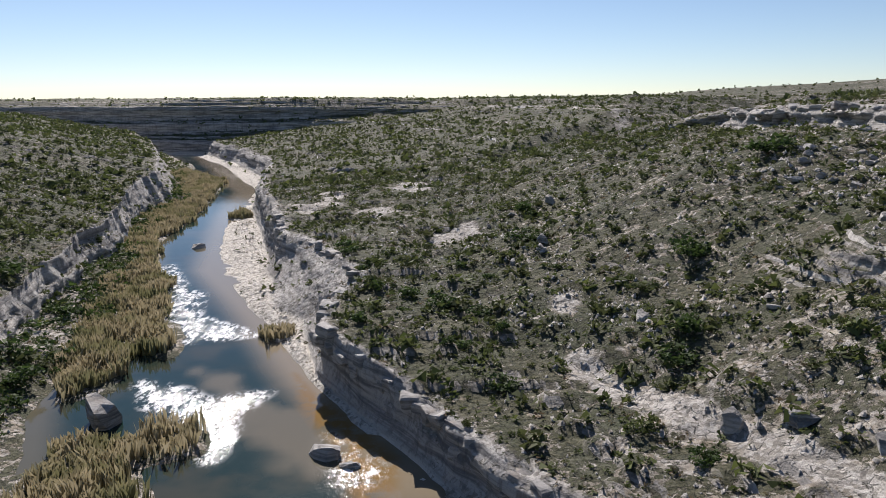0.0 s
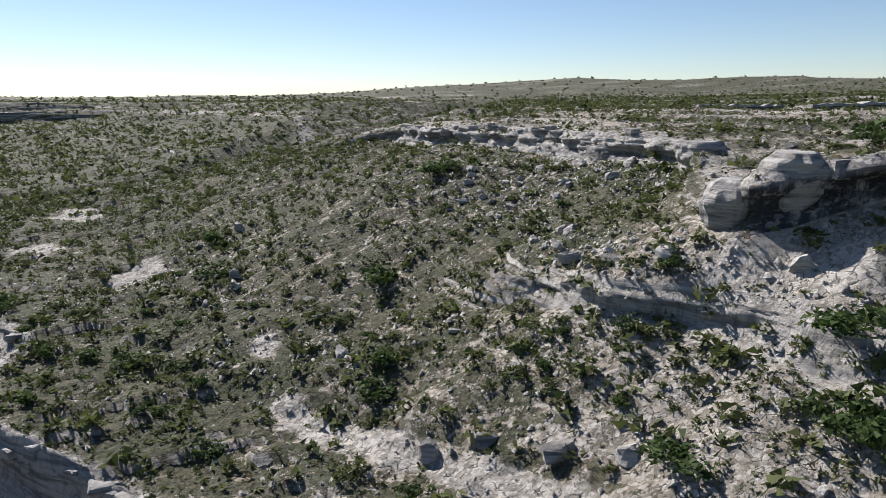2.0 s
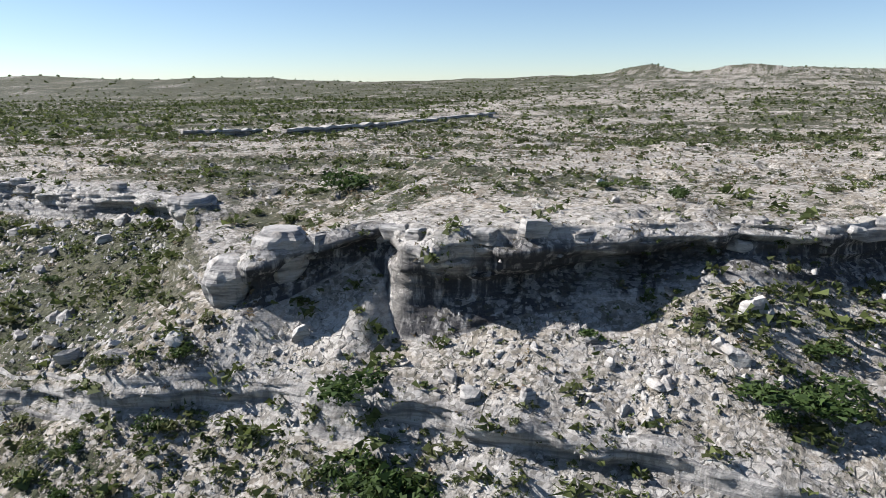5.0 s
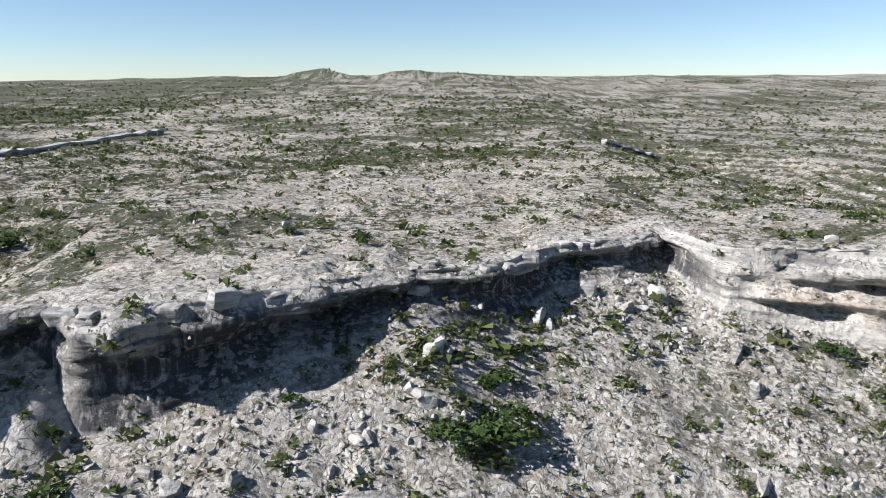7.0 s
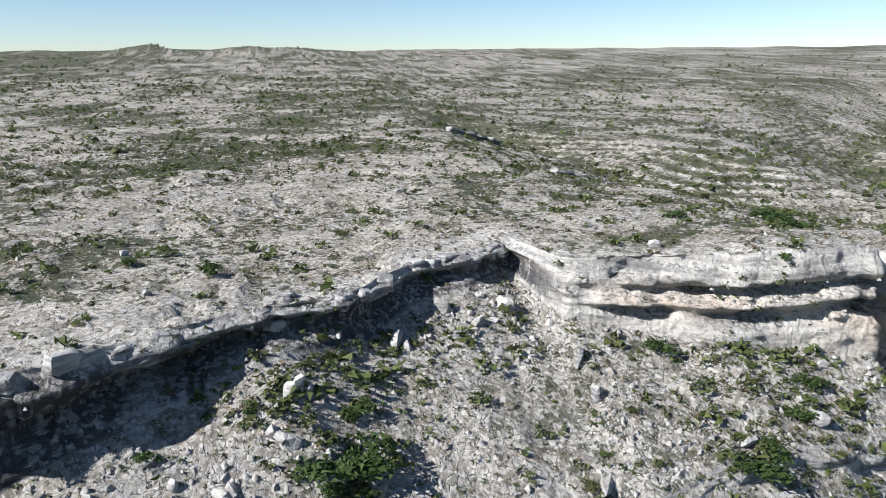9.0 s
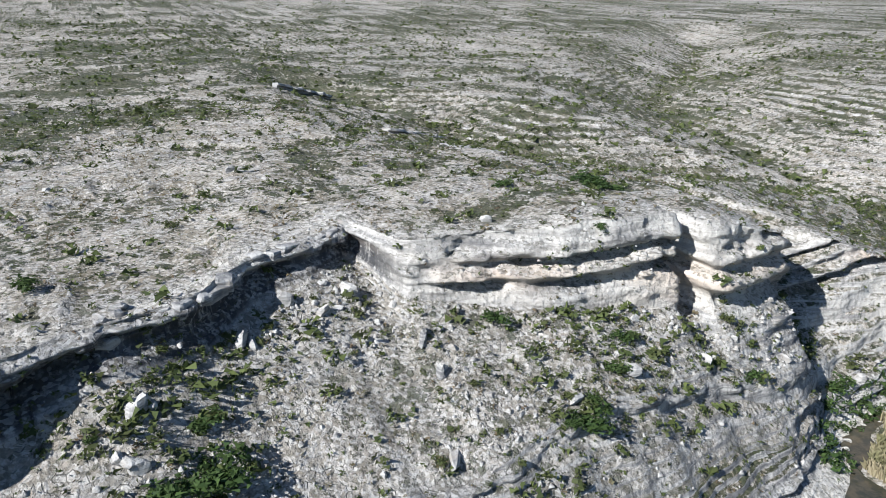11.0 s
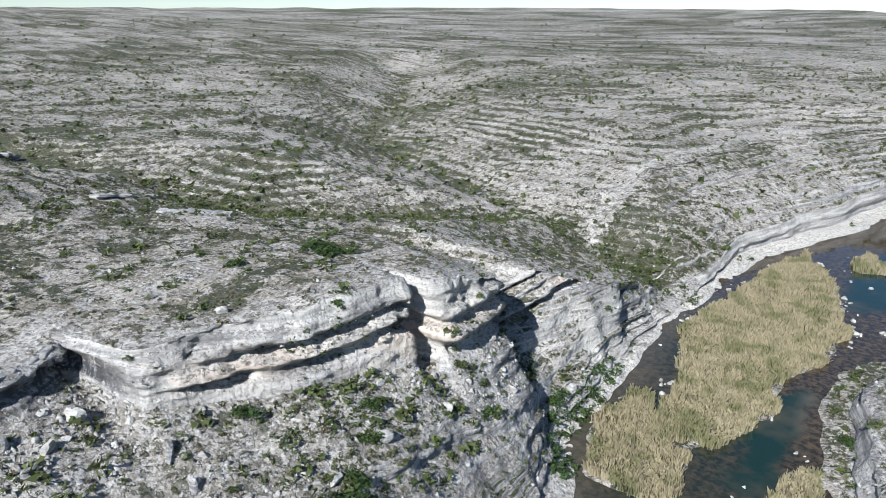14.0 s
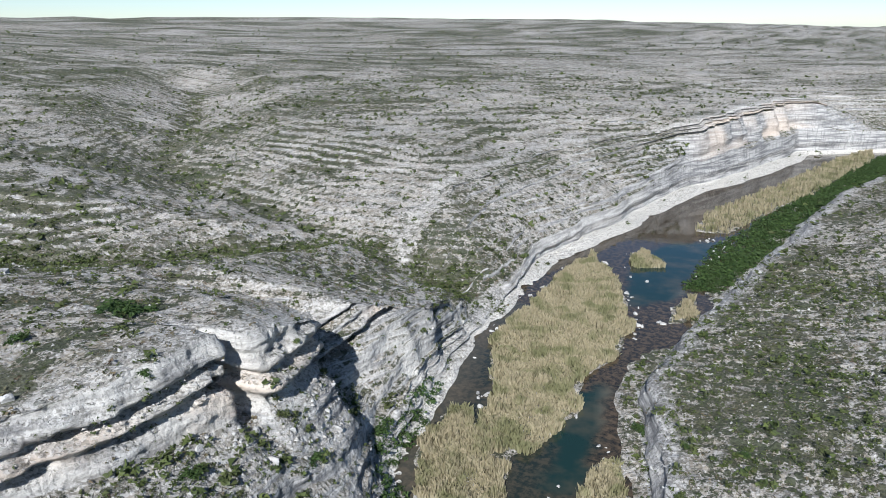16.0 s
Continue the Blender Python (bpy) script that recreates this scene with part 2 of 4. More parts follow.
LEDGE_FOOT = [(700, -216, 15), (610, -80, 28), (420, 0, 24), (320, 20, 22), (250, 14, 19), (200, 19, 18), (131, 24, 16), (105, 41, 16.5), (88, 51, 20), (85, 53, 22), (70, 55, 23), (62, 57.5, 23.5), (42, 62, 24), (15, 63, 23.5), (-7, 66, 22), (-37, 69, 21), (-65, 74, 22), (-86, 75, 17), (-104, 75, 13), (-118, 81, 11), (-126, 84, 8), (-140, 87, 6), (-160, 89, 9), (-177, 89, 9), (-204, 94, 6), (-228, 101, 4), (-252, 96, 5), (-300, 94, 9), (-380, 70, 10), (-450, 50, 14), (-506, 33, 20), (-650, -8, 22), (-720, 0, 6)]
LEDGE_TOP = [(700, -211, 27), (610, -72, 31), (420, 8, 26), (320, 30, 25), (250, 40, 27), (200, 62, 32), (156, 57, 32), (121, 62, 28), (102, 58, 26), (88, 55, 25.5), (85, 56, 26.5), (70, 57.5, 27.8), (62, 61, 28.2), (42, 67, 30), (15, 68, 29), (-7, 69.5, 26.5), (-37, 72, 24), (-65, 77, 25.5), (-86, 79, 23), (-104, 80, 19), (-118, 83, 18), (-126, 87, 13), (-140, 93, 11), (-160, 92, 17), (-177, 91, 17), (-204, 97, 11), (-228, 106, 7), (-252, 103, 9), (-300, 103, 14), (-380, 80, 16), (-450, 55, 20), (-506, 36, 30), (-650, -5, 32), (-720, 14, 13)]
WALL_FOOT = [(700, -196, 29), (610, -25, 35), (420, 50, 32), (320, 52, 30), (255, 70, 32), (228, 87, 36.5), (165, 90, 37.5), (131, 93, 38), (110, 95, 38.5), (98, 96, 38.5), (90, 84, 37), (78, 74, 35.5), (70, 68, 34), (60, 66.5, 34), (56, 72, 36.5), (50, 80, 40.8), (46.5, 79, 38.5), (43, 75.5, 32.5), (37, 75, 32.5), (28, 80, 35.5), (15, 88, 38), (4, 91, 41), (-7, 96, 38.5), (-16, 107, 41), (-26, 110, 41.5), (-36, 118, 42), (-41, 103, 38.5), (-51, 100, 36.5), (-65, 94, 33.5), (-86, 90, 31), (-89.5, 89.5, 30), (-91, 95, 30), (-94, 95, 30), (-95.5, 87.5, 29), (-106, 87, 28), (-118, 92, 28)]
RIM = [(700, -190, 43), (610, 10, 42), (420, 90, 41), (320, 75, 36), (255, 82, 37), (230, 92, 42), (200, 90, 42.5), (165, 94, 42.5), (131, 97, 43.5), (110, 98.5, 43.5), (99, 100, 43), (90, 90, 40), (78, 80, 38.5), (70, 74, 38), (61, 69, 42.5), (52, 78, 45), (48, 83, 45.5), (43, 79, 46), (37, 77.5, 46), (28, 82.5, 46), (15, 92, 46), (4, 94.5, 46), (-7, 98.5, 46), (-16, 111, 46.5), (-26, 113.5, 46.5), (-36, 121.5, 47), (-41, 106, 47), (-51, 103, 47.5), (-65, 97, 48), (-86, 93, 48), (-89.5, 92.8, 47.6), (-91, 101, 46), (-94, 101, 46), (-95.5, 92, 46), (-106, 92, 46), (-118, 94.5, 45)]
WALL_FOOT += [(-122, 93.5, 26), (-127, 98, 22), (-133, 101, 19), (-140, 100, 20), (-147, 98, 23), (-155, 97, 25), (-177, 93, 25), (-195, 96, 17), (-228, 116, 10), (-252, 114, 15), (-300, 115, 20), (-380, 98, 24), (-450, 72, 28), (-490, 44, 35), (-506, 39, 37), (-650, -2, 40), (-720, 45, 25)]
RIM += [(-122, 97, 43), (-127, 106, 31), (-133, 110, 28), (-140, 106, 30), (-147, 102.5, 33.5), (-155, 101, 34), (-177, 95.5, 33), (-195, 100, 22), (-228, 128, 15), (-252, 140, 24), (-300, 145, 31), (-380, 130, 34), (-450, 92, 35), (-470, 66, 36), (-490, 48, 44), (-600, 14, 45), (-650, 2, 44), (-720, 95, 38)]
# western bank
FOOT_W = [(700, -290, 2), (420, -172, 2), (330, -131, 2), (268, -119, 2), (211, -98, 2.5), (174, -92, 3), (143, -84, 3), (109, -74, 3), (60, -60, 3), (0, -32, 3), (-60, -8, 2), (-133, 18, 1), (-190, 29.5, 0.6), (-235, 22.5, 0.6), (-276, 15, 0.8), (-375, -8, 1), (-530, -50, 1), (-650, -95, 1)]
TOP_W = [(700, -300, 22), (420, -182, 16), (330, -139, 15), (268, -122, 13), (211, -100.5, 12), (174, -94.5, 11), (143, -86.5, 10), (109, -76.5, 9.5), (60, -64, 8), (0, -42, 8), (-60, -14, 8), (-133, 15.5, 7), (-190, 27.5, 7), (-235, 20, 7), (-276, 10, 7.5), (-375, -15, 8), (-530, -61, 8), (-650, -104, 8)]
HILL_W = [(700, -420, 40), (420, -260, 33), (330, -205, 31), (268, -195, 29), (211, -180, 28), (143, -160, 29), (60, -150, 26), (-60, -110, 20), (-133, -60, 17), (-235, -60, 19), (-375, -100, 20), (-650, -200, 22)]


# outlines on the river plane, each a ring of (x, y)
SOUTH_BED = [
    [(67, -119), (75, -136), (77, -157), (72, -161), (66, -150), (69, -171), (80, -195), (82, -212), (83, -224), (80, -251), (80, -279), (75, -312), (56, -280), (42, -235), (42, -208), (48, -191), (44, -172), (49, -151), (53, -144), (48, -119)],
    [(34, -132), (32, -149), (28, -153), (22, -136)],
    [(31, -258), (25, -273), (23, -252), (30, -244)],
    [(56, -312), (52, -328), (42, -307), (52, -301)],
]
NORTH_BED = [
    [(-58, 98), (-66, 114), (-76, 140), (-85, 169), (-85, 191), (-73, 181), (-57, 140), (-49, 126), (-49, 118), (-57, 123), (-61, 126), (-55, 114), (-53, 104)],
    [(-101, 211), (-122, 280), (-177, 445), (-177, 485), (-127, 409), (-100, 279), (-96, 252), (-95, 230), (-79, 188)],
    [(-51, 87), (-41, 86), (-34, 72), (-30, 60), (-50, 60)],
    [(-41, 88), (-38, 91), (-33, 89), (-32, 83), (-37, 81)],
    [(-87, 276), (-83, 288), (-75, 278), (-79, 270)],
    [(-36, 132), (-30, 136), (-28, 127), (-34, 126)],
]
FAR_BED = [[(36, -372), (34, -404), (14, -466), (-8, -521), (-31, -597), (-68, -691), (-66, -638), (-21, -490), (6, -418), (20, -374)]]
HEDGE = [(30, -282), (25, -341), (8, -404), (-21, -490), (-77, -671), (-76, -591), (-42, -496), (-12, -398), (4, -330), (17, -282)]
POOLS = [[(52, -281), (55, -321), (41, -347), (19, -358), (29, -308), (30, -270), (43, -258), (48, -256)],
         [(44, -153), (49, -162), (47, -180), (41, -190), (36, -172), (35, -154), (33, -135), (42, -135)]]
# rapids: outlines of foam and of the sun glint painted white with it
FOAM_AND_GLINT = [[(-78, 183), (-77, 193), (-65, 170), (-58, 162), (-53, 144), (-36, 131), (-49, 127), (-58, 144), (-68, 168)],
        [(-49, 107), (-41, 104), (-37, 100), (-28, 103), (-31, 94), (-29, 87), (-30, 82), (-35, 90), (-44, 98)],
        [(-16, 89), (-11, 84), (-7, 79), (-10, 74), (-13, 77)]]
SHOAL = [(-42, 112), (-35, 110), (-28, 102), (-19, 96), (-14, 90), (-16, 79), (-23, 82), (-31, 94)]
OCHRE = [(-25, 111), (-20, 102), (-12, 92), (-6, 82), (-6, 70), (-10, 70), (-14, 85), (-21, 97)]


def inside(x, y, ring):
    """Metres to the ring's edge: positive within, negative without."""
    best, odd = np.full(x.shape, 1e9), np.zeros(x.shape, bool)
    for (x0, y0), (x1, y1) in zip(ring, ring[1:] + ring[:1]):
        dx, dy = x1 - x0, y1 - y0
        t = np.clip(((x - x0) * dx + (y - y0) * dy) / (dx * dx + dy * dy), 0, 1)
        best = np.minimum(best, np.hypot(x - x0 - t * dx, y - y0 - t * dy))
        odd ^= ((y0 > y) != (y1 > y)) & (x < x0 + (y - y0) * dx / (dy if dy else 1e-9))
    return np.where(odd, best, -best)


def line(rows, y, which):
    r = np.array(sorted(rows))
    v = np.interp(y, r[:, 0], r[:, which])
    if which == 1:
        v = v - 1.9 * np.clip(y - 640, 0, 420) - 1.3 * np.clip(-640 - y, 0, 520)
    return v


def valley(x, y, rows, side):
    """The height of a V-shaped valley along a course of (x, y, z)."""
    best = np.full(x.shape, 1e9)
    for (x0, y0, z0), (x1, y1, z1) in zip(rows, rows[1:]):
        dx, dy = x1 - x0, y1 - y0
        t = np.clip(((x - x0) * dx + (y - y0) * dy) / (dx * dx + dy * dy), 0, 1)
        d = np.hypot(x - x0 - t * dx, y - y0 - t * dy)
        best = np.minimum(best, z0 + t * (z1 - z0) + side * np.maximum(d - 4, 0) ** 0.9)
    return best


GULLIES = [
    ([(84, -230, 0.8), (112, -229, 5), (142, -238, 10), (180, -247, 14)], 0.56),
    ([(180, -247, 14), (240, -266, 16), (303, -289, 18), (358, -322, 20), (411, -395, 24), (446, -440, 26), (560, -560, 33)], 0.43),
    ([(165, -240, 13), (180, -200, 19), (205, -165, 23), (236, -142, 25), (300, -132, 29), (380, -100, 38)], 0.40),
    ([(-70, 300, 11), (0, 302, 17), (62, 322, 21), (133, 371, 24), (209, 494, 30), (381, 685, 38)], 0.48),
]
HILLS = [(1440, 243, 21, 44), (1330, 47, 16, 44), (1350, 130, 6, 330), (322, -97, 6, 15), (1150, 960, 19, 170), (950, 1150, 14, 180), (750, 1300, 26, 200), (300, 1500, 4, 500), (1500, -300, 18, 420)]


def plateau(x, y):
    r = np.hypot(x, y)
    south = smooth((-y - 30) / 130)
    z = 46.5 - 8.5 * south
    east = smooth((x * 0.9 - y * 0.5) / (r + 1))
    z = z + np.maximum(r - 350, 0) * (0.004 + 0.025 * east) * smooth((4200 - r) / 2500 + 0.55)
    for hx, hy, h, w in HILLS:
        z = z + h * np.exp(-((x - hx) ** 2 + (y - hy) ** 2) / (2 * w * w))
    return z + fbm(x, y, 160, 4, 5) * (1.3 + np.clip(r - 300, 0, 1500) * 0.004)


def ramp(n, power=1.0):
    return np.linspace(0, 1, n, endpoint=False) ** power


def axis(near, step, far, growth):
    out, s = [near], step
    while out[-1] < far:
        s *= growth
        out.append(out[-1] + s)
    return np.array(out)


def build_ground():
    far_ns = axis(700, 4.0, 4800, 1.08)
    ys = np.concatenate([-far_ns[::-1], np.arange(-698, -345, 2.4), np.arange(-344.5, 330, 0.92), np.arange(331, 699, 2.6), far_ns])
    wob = fbm(ys, ys * 0, 14, 4, 40)
    blocks = fbm(ys, ys * 0, 4.5, 3, 44)
    wander = 9 * fbm(ys, ys * 0, 110, 3, 63) * smooth((np.abs(ys) - 260) / 120) + 30 * fbm(ys, ys * 0, 90, 3, 64) * smooth((-ys - 660) / 60)
    knots = []
    for rows, wx in ((HILL_W, 4), (TOP_W, 2.0), (FOOT_W, 1.5), (EDGE_W, 1.5), (EDGE_E, 1.0), (FOOT_A, 0.8), (TOP_A, 1.6), (TERRACE, 2), (LEDGE_FOOT, 1.2), (LEDGE_TOP, 1.6), (WALL_FOOT, 0.8), (RIM, 1.0)):
        knots.append([line(rows, ys, 1) + wx * wob + wander, line(rows, ys, 2) + 0.5 * blocks * (wx > 1.1)])
    knots[11][0] += 1.0 * np.round(blocks * 2) / 2
    mesa = smooth((-ys - 440) / 30) * smooth((690 + ys) / 30)
    butt = np.round(fbm(ys, ys * 0, 34, 3, 66) * 3) / 3
    for k in (8, 9, 10, 11):
        knots[k][0] += mesa * (5.5 * butt + 2.5 * fbm(ys, ys * 0, 9, 2, 67))
    knots[3][1][:] = knots[4][1][:] = -0.25
    river_mid = [(knots[3][0] + knots[4][0]) / 2, -1.2 + 0 * ys]
    knots.insert(4, river_mid)
    for a, b in zip(knots, knots[1:]):
        b[0] = np.maximum(b[0], a[0] + 0.6)
    counts = [44, 14, 16, 14, 14, 12, 18, 40, 34, 26, 40, 40]
    far_w = axis(0, 2.4, 4600, 1.085)
    near_e, far_e = np.linspace(0, 260, 160), axis(262, 1.6, 4600, 1.055)
    xs, zs, part = [], [], []
    for d in far_w[::-1][:-1]:
        xs.append(knots[0][0] - d), zs.append(knots[0][1] + 0 * d), part.append(np.full(ys.shape, -1.0))
    for i, n in enumerate(counts):
        (x0, z0), (x1, z1) = knots[i], knots[i + 1]
        for t in ramp(n):
            xs.append(x0 + t * (x1 - x0)), zs.append(z0 + t * (z1 - z0)), part.append(np.full(ys.shape, i + t))
    for d in np.concatenate([near_e, far_e]):
        xs.append(knots[-1][0] + d), zs.append(knots[-1][1] + 0 * d), part.append(np.full(ys.shape, 12.0))
    x, z, p = np.array(xs).T, np.array(zs).T, np.array(part).T
    y = np.repeat(ys[:, None], x.shape[1], 1)
    # land beyond the rims
    beyond = x - knots[-1][0][:, None]
    top = plateau(x, y)
    z = np.where(p >= 12, z + (top - z) * smooth(beyond / 75), z)
    west = knots[0][0][:, None] - x
    z = np.where(p < 0, z + (np.maximum(top - 6, z) - z) * smooth(west / 500), z)
    for rows, side in GULLIES:
        z = np.where(p >= 6, np.minimum(z, valley(x, y, rows, side) + 1.5 * fbm(x, y, 22, 3, 12)), z)
    # bulges and hollows of the slopes, and the ledges of the flat-lying beds
    dry = smooth((p - 5.0) / 0.6) + smooth((3.0 - p) / 0.6)
    cliff = ((p >= 6) & (p < 7)) | ((p >= 9) & (p < 10)) | ((p >= 11) & (p < 12)) | ((p >= 1) & (p < 2))
    z = z + dry * np.where(cliff, 0.15, 1.0) * (fbm(x, y, 26, 4, 3) * 1.1 + fbm(x, y, 3.2, 3, 8, 0.6) * 0.38)
    drift, stepped = fbm(x, y, 60, 3, 21), 0
    north_part = smooth((y - 225) / 40) * smooth((p - 6.5) / 0.5)
    south_part = smooth((-y - 120) / 40) * smooth((p - 8) / 0.5)
    for bed, share in ((1.4, 1 - north_part - south_part), (3.4, north_part), (2.3, south_part)):
        q = z / bed + 0.5 * drift
        stepped = stepped + share * ((np.floor(q) + smooth((q - np.floor(q)) * 4.5 - 1.75)) * bed - 0.5 * bed * drift)
    mask = smooth(fbm(x, y, 34, 4, 31) * 1.3 + 0.7) * dry * np.where(cliff, 0.2, np.where(y > 240, 0.5, np.where((y < -130) & (p > 7), 0.42, np.where((p >= 12) | ((p > 7) & (p < 8)), 0.7, 0.12))))
    z = z + (stepped - z) * mask
    ragged, bars = 0.35 * fbm(x, y, 6, 3, 47), (p > 2.5) & (p < 5.6)
    for ring in SOUTH_BED + NORTH_BED + FAR_BED:
        near = smooth(0.75 + inside(x, y, ring) / 4 + ragged)
        z = np.where(bars, np.maximum(z, -0.9 + 1.25 * near), z)
    # undercut, bulging faces: push the wall's beds out and in across the wall's line
    s = p - np.floor(p)
    for zone, reach in ((11, 2.1), (6, 1.1), (9, 0.9), (1, 0.8), (7, 0.7), (8, 1.2), (10, 1.2)):
        k = zone if zone < 3 else zone
        dx = np.gradient((knots[k + 1 if zone < 12 else k][0]), ys)
        nx, ny = -1 / np.sqrt(1 + dx * dx), dx / np.sqrt(1 + dx * dx)
        if zone == 1:
            nx, ny = -nx, -ny
        here = (p >= zone) & (p < zone + 1)
        along = np.sin(s * math.pi) ** 0.6
        bedding = vnoise(x * 0 + z / 1.4, y * 0.03, 60) * 0.9 + vnoise(z / 0.5, y * 0.1, 61) * 0.35 - 0.5
        alcove = -(1.2 + 2.4 * smooth((44 - y) / 6) * smooth((y - 2) / 10)) * np.exp(-((s - 0.28) / 0.21) ** 2) * smooth(fbm(y, y * 0, 16, 3, 70) + 0.65) + 0.75 * np.exp(-((s - 0.8) / 0.18) ** 2)
        lumps = fbm(y, z * 2.2, 5.5, 4, 80, 0.55)
        calm = smooth((-y - 38) / 4) * (zone == 11)
        cut = fbm(y, y * 0, 13, 3, 71)
        q = -y + 2.5 * cut
        block = smooth((q - 91) / 3)
        upper = (0.54 + 0.0060 * (q - 58)) * (1 - block) + 0.77 * block + 0.03 * lumps
        lower = (0.20 + 0.0082 * (q - 52)) * (1 - block) + 0.47 * block + 0.04 * lumps
        open_up, open_low = smooth((q - 50) / 12) * smooth(0.9 + cut), smooth((q - 44) / 8) * smooth(1.0 - 1.2 * cut) * (1 - 0.5 * block)
        bands = 0.8 * np.exp(-((s - upper - 0.16) / 0.12) ** 2) - 1.7 * np.exp(-((s - upper) / 0.05) ** 2) * open_up - 1.9 * np.exp(-((s - lower) / 0.07) ** 2) * open_low + 0.6 * np.exp(-((s - lower - 0.15) / 0.09) ** 2)
        bands = bands - 2.0 * np.exp(-((s - 0.13) / 0.10) ** 2) * block + 0.9 * np.exp(-((s - 0.36) / 0.12) ** 2) * (block + smooth((56 - q) / 6))
        alcove = alcove + (bands - alcove) * calm
        row, col = np.floor(z / 1.9 + 0.35 * fbm(y, z, 9, 2, 83)), None
        col = np.floor(y / 2.9 + 0.5 * lattice(row.astype(np.int64), row.astype(np.int64) * 0, row.astype(np.int64) * 0, 84))
        chunk = lattice(row.astype(np.int64), col.astype(np.int64), (row * 0).astype(np.int64), 85) - 0.5
        if zone in (7, 8, 10):
            along = along * smooth((-y - 98) / 14) * smooth((215 + y) / 15)
        push = np.where(here, along * reach * (bedding * 0.4 * (1 - 0.6 * calm) + alcove + lumps * 0.6 * (1 + 0.3 * calm) * (1 - 0.4 * smooth((-y - 122) / 6)) + chunk * 1.1 * (1 - 0.5 * calm) * (1 - 0.85 * smooth((-y - 122) / 6)) * smooth((s - 0.3) * 3)), 0)
        x, y = x + push * nx[:, None], y + push * ny[:, None] * 0.8
    return x, y, z, p, s


GX, GY, GZ, GP, GS = build_ground()


def grid_mesh(name, x, y, z, material, attrs):
    rows, cols = x.shape
    me = bpy.data.meshes.new(name)
    n = rows * cols
    me.vertices.add(n)
    me.vertices.foreach_set("co", np.stack([x, y, z], -1).astype(np.float32).ravel())
    i = np.arange(n).reshape(rows, cols)
    quads = np.stack([i[:-1, :-1], i[:-1, 1:], i[1:, 1:], i[1:, :-1]], -1).reshape(-1, 4)
    me.loops.add(quads.size)
    me.loops.foreach_set("vertex_index", quads.ravel().astype(np.int32))
    me.polygons.add(len(quads))
    me.polygons.foreach_set("loop_start", (np.arange(len(quads)) * 4).astype(np.int32))
    me.update()
    me.validate()
    for key, values in attrs.items():
        me.attributes.new(key, "FLOAT", "POINT").data.foreach_set("value", np.ascontiguousarray(values, dtype=np.float32).ravel())
    me.materials.append(material)
    return me


TRACK = [(19, 93), (22, 84), (28, 74), (34, 62), (39, 52), (40, 38)]
OPEN = [(-40, 225, 12, 26), (-16, 205, 12, 16), (-12, 250, 10, 22), (5, 168, 9, 12), (14, 112, 8, 10), (71, 48.5, 9, 6), (76, 46, 5, 5)]


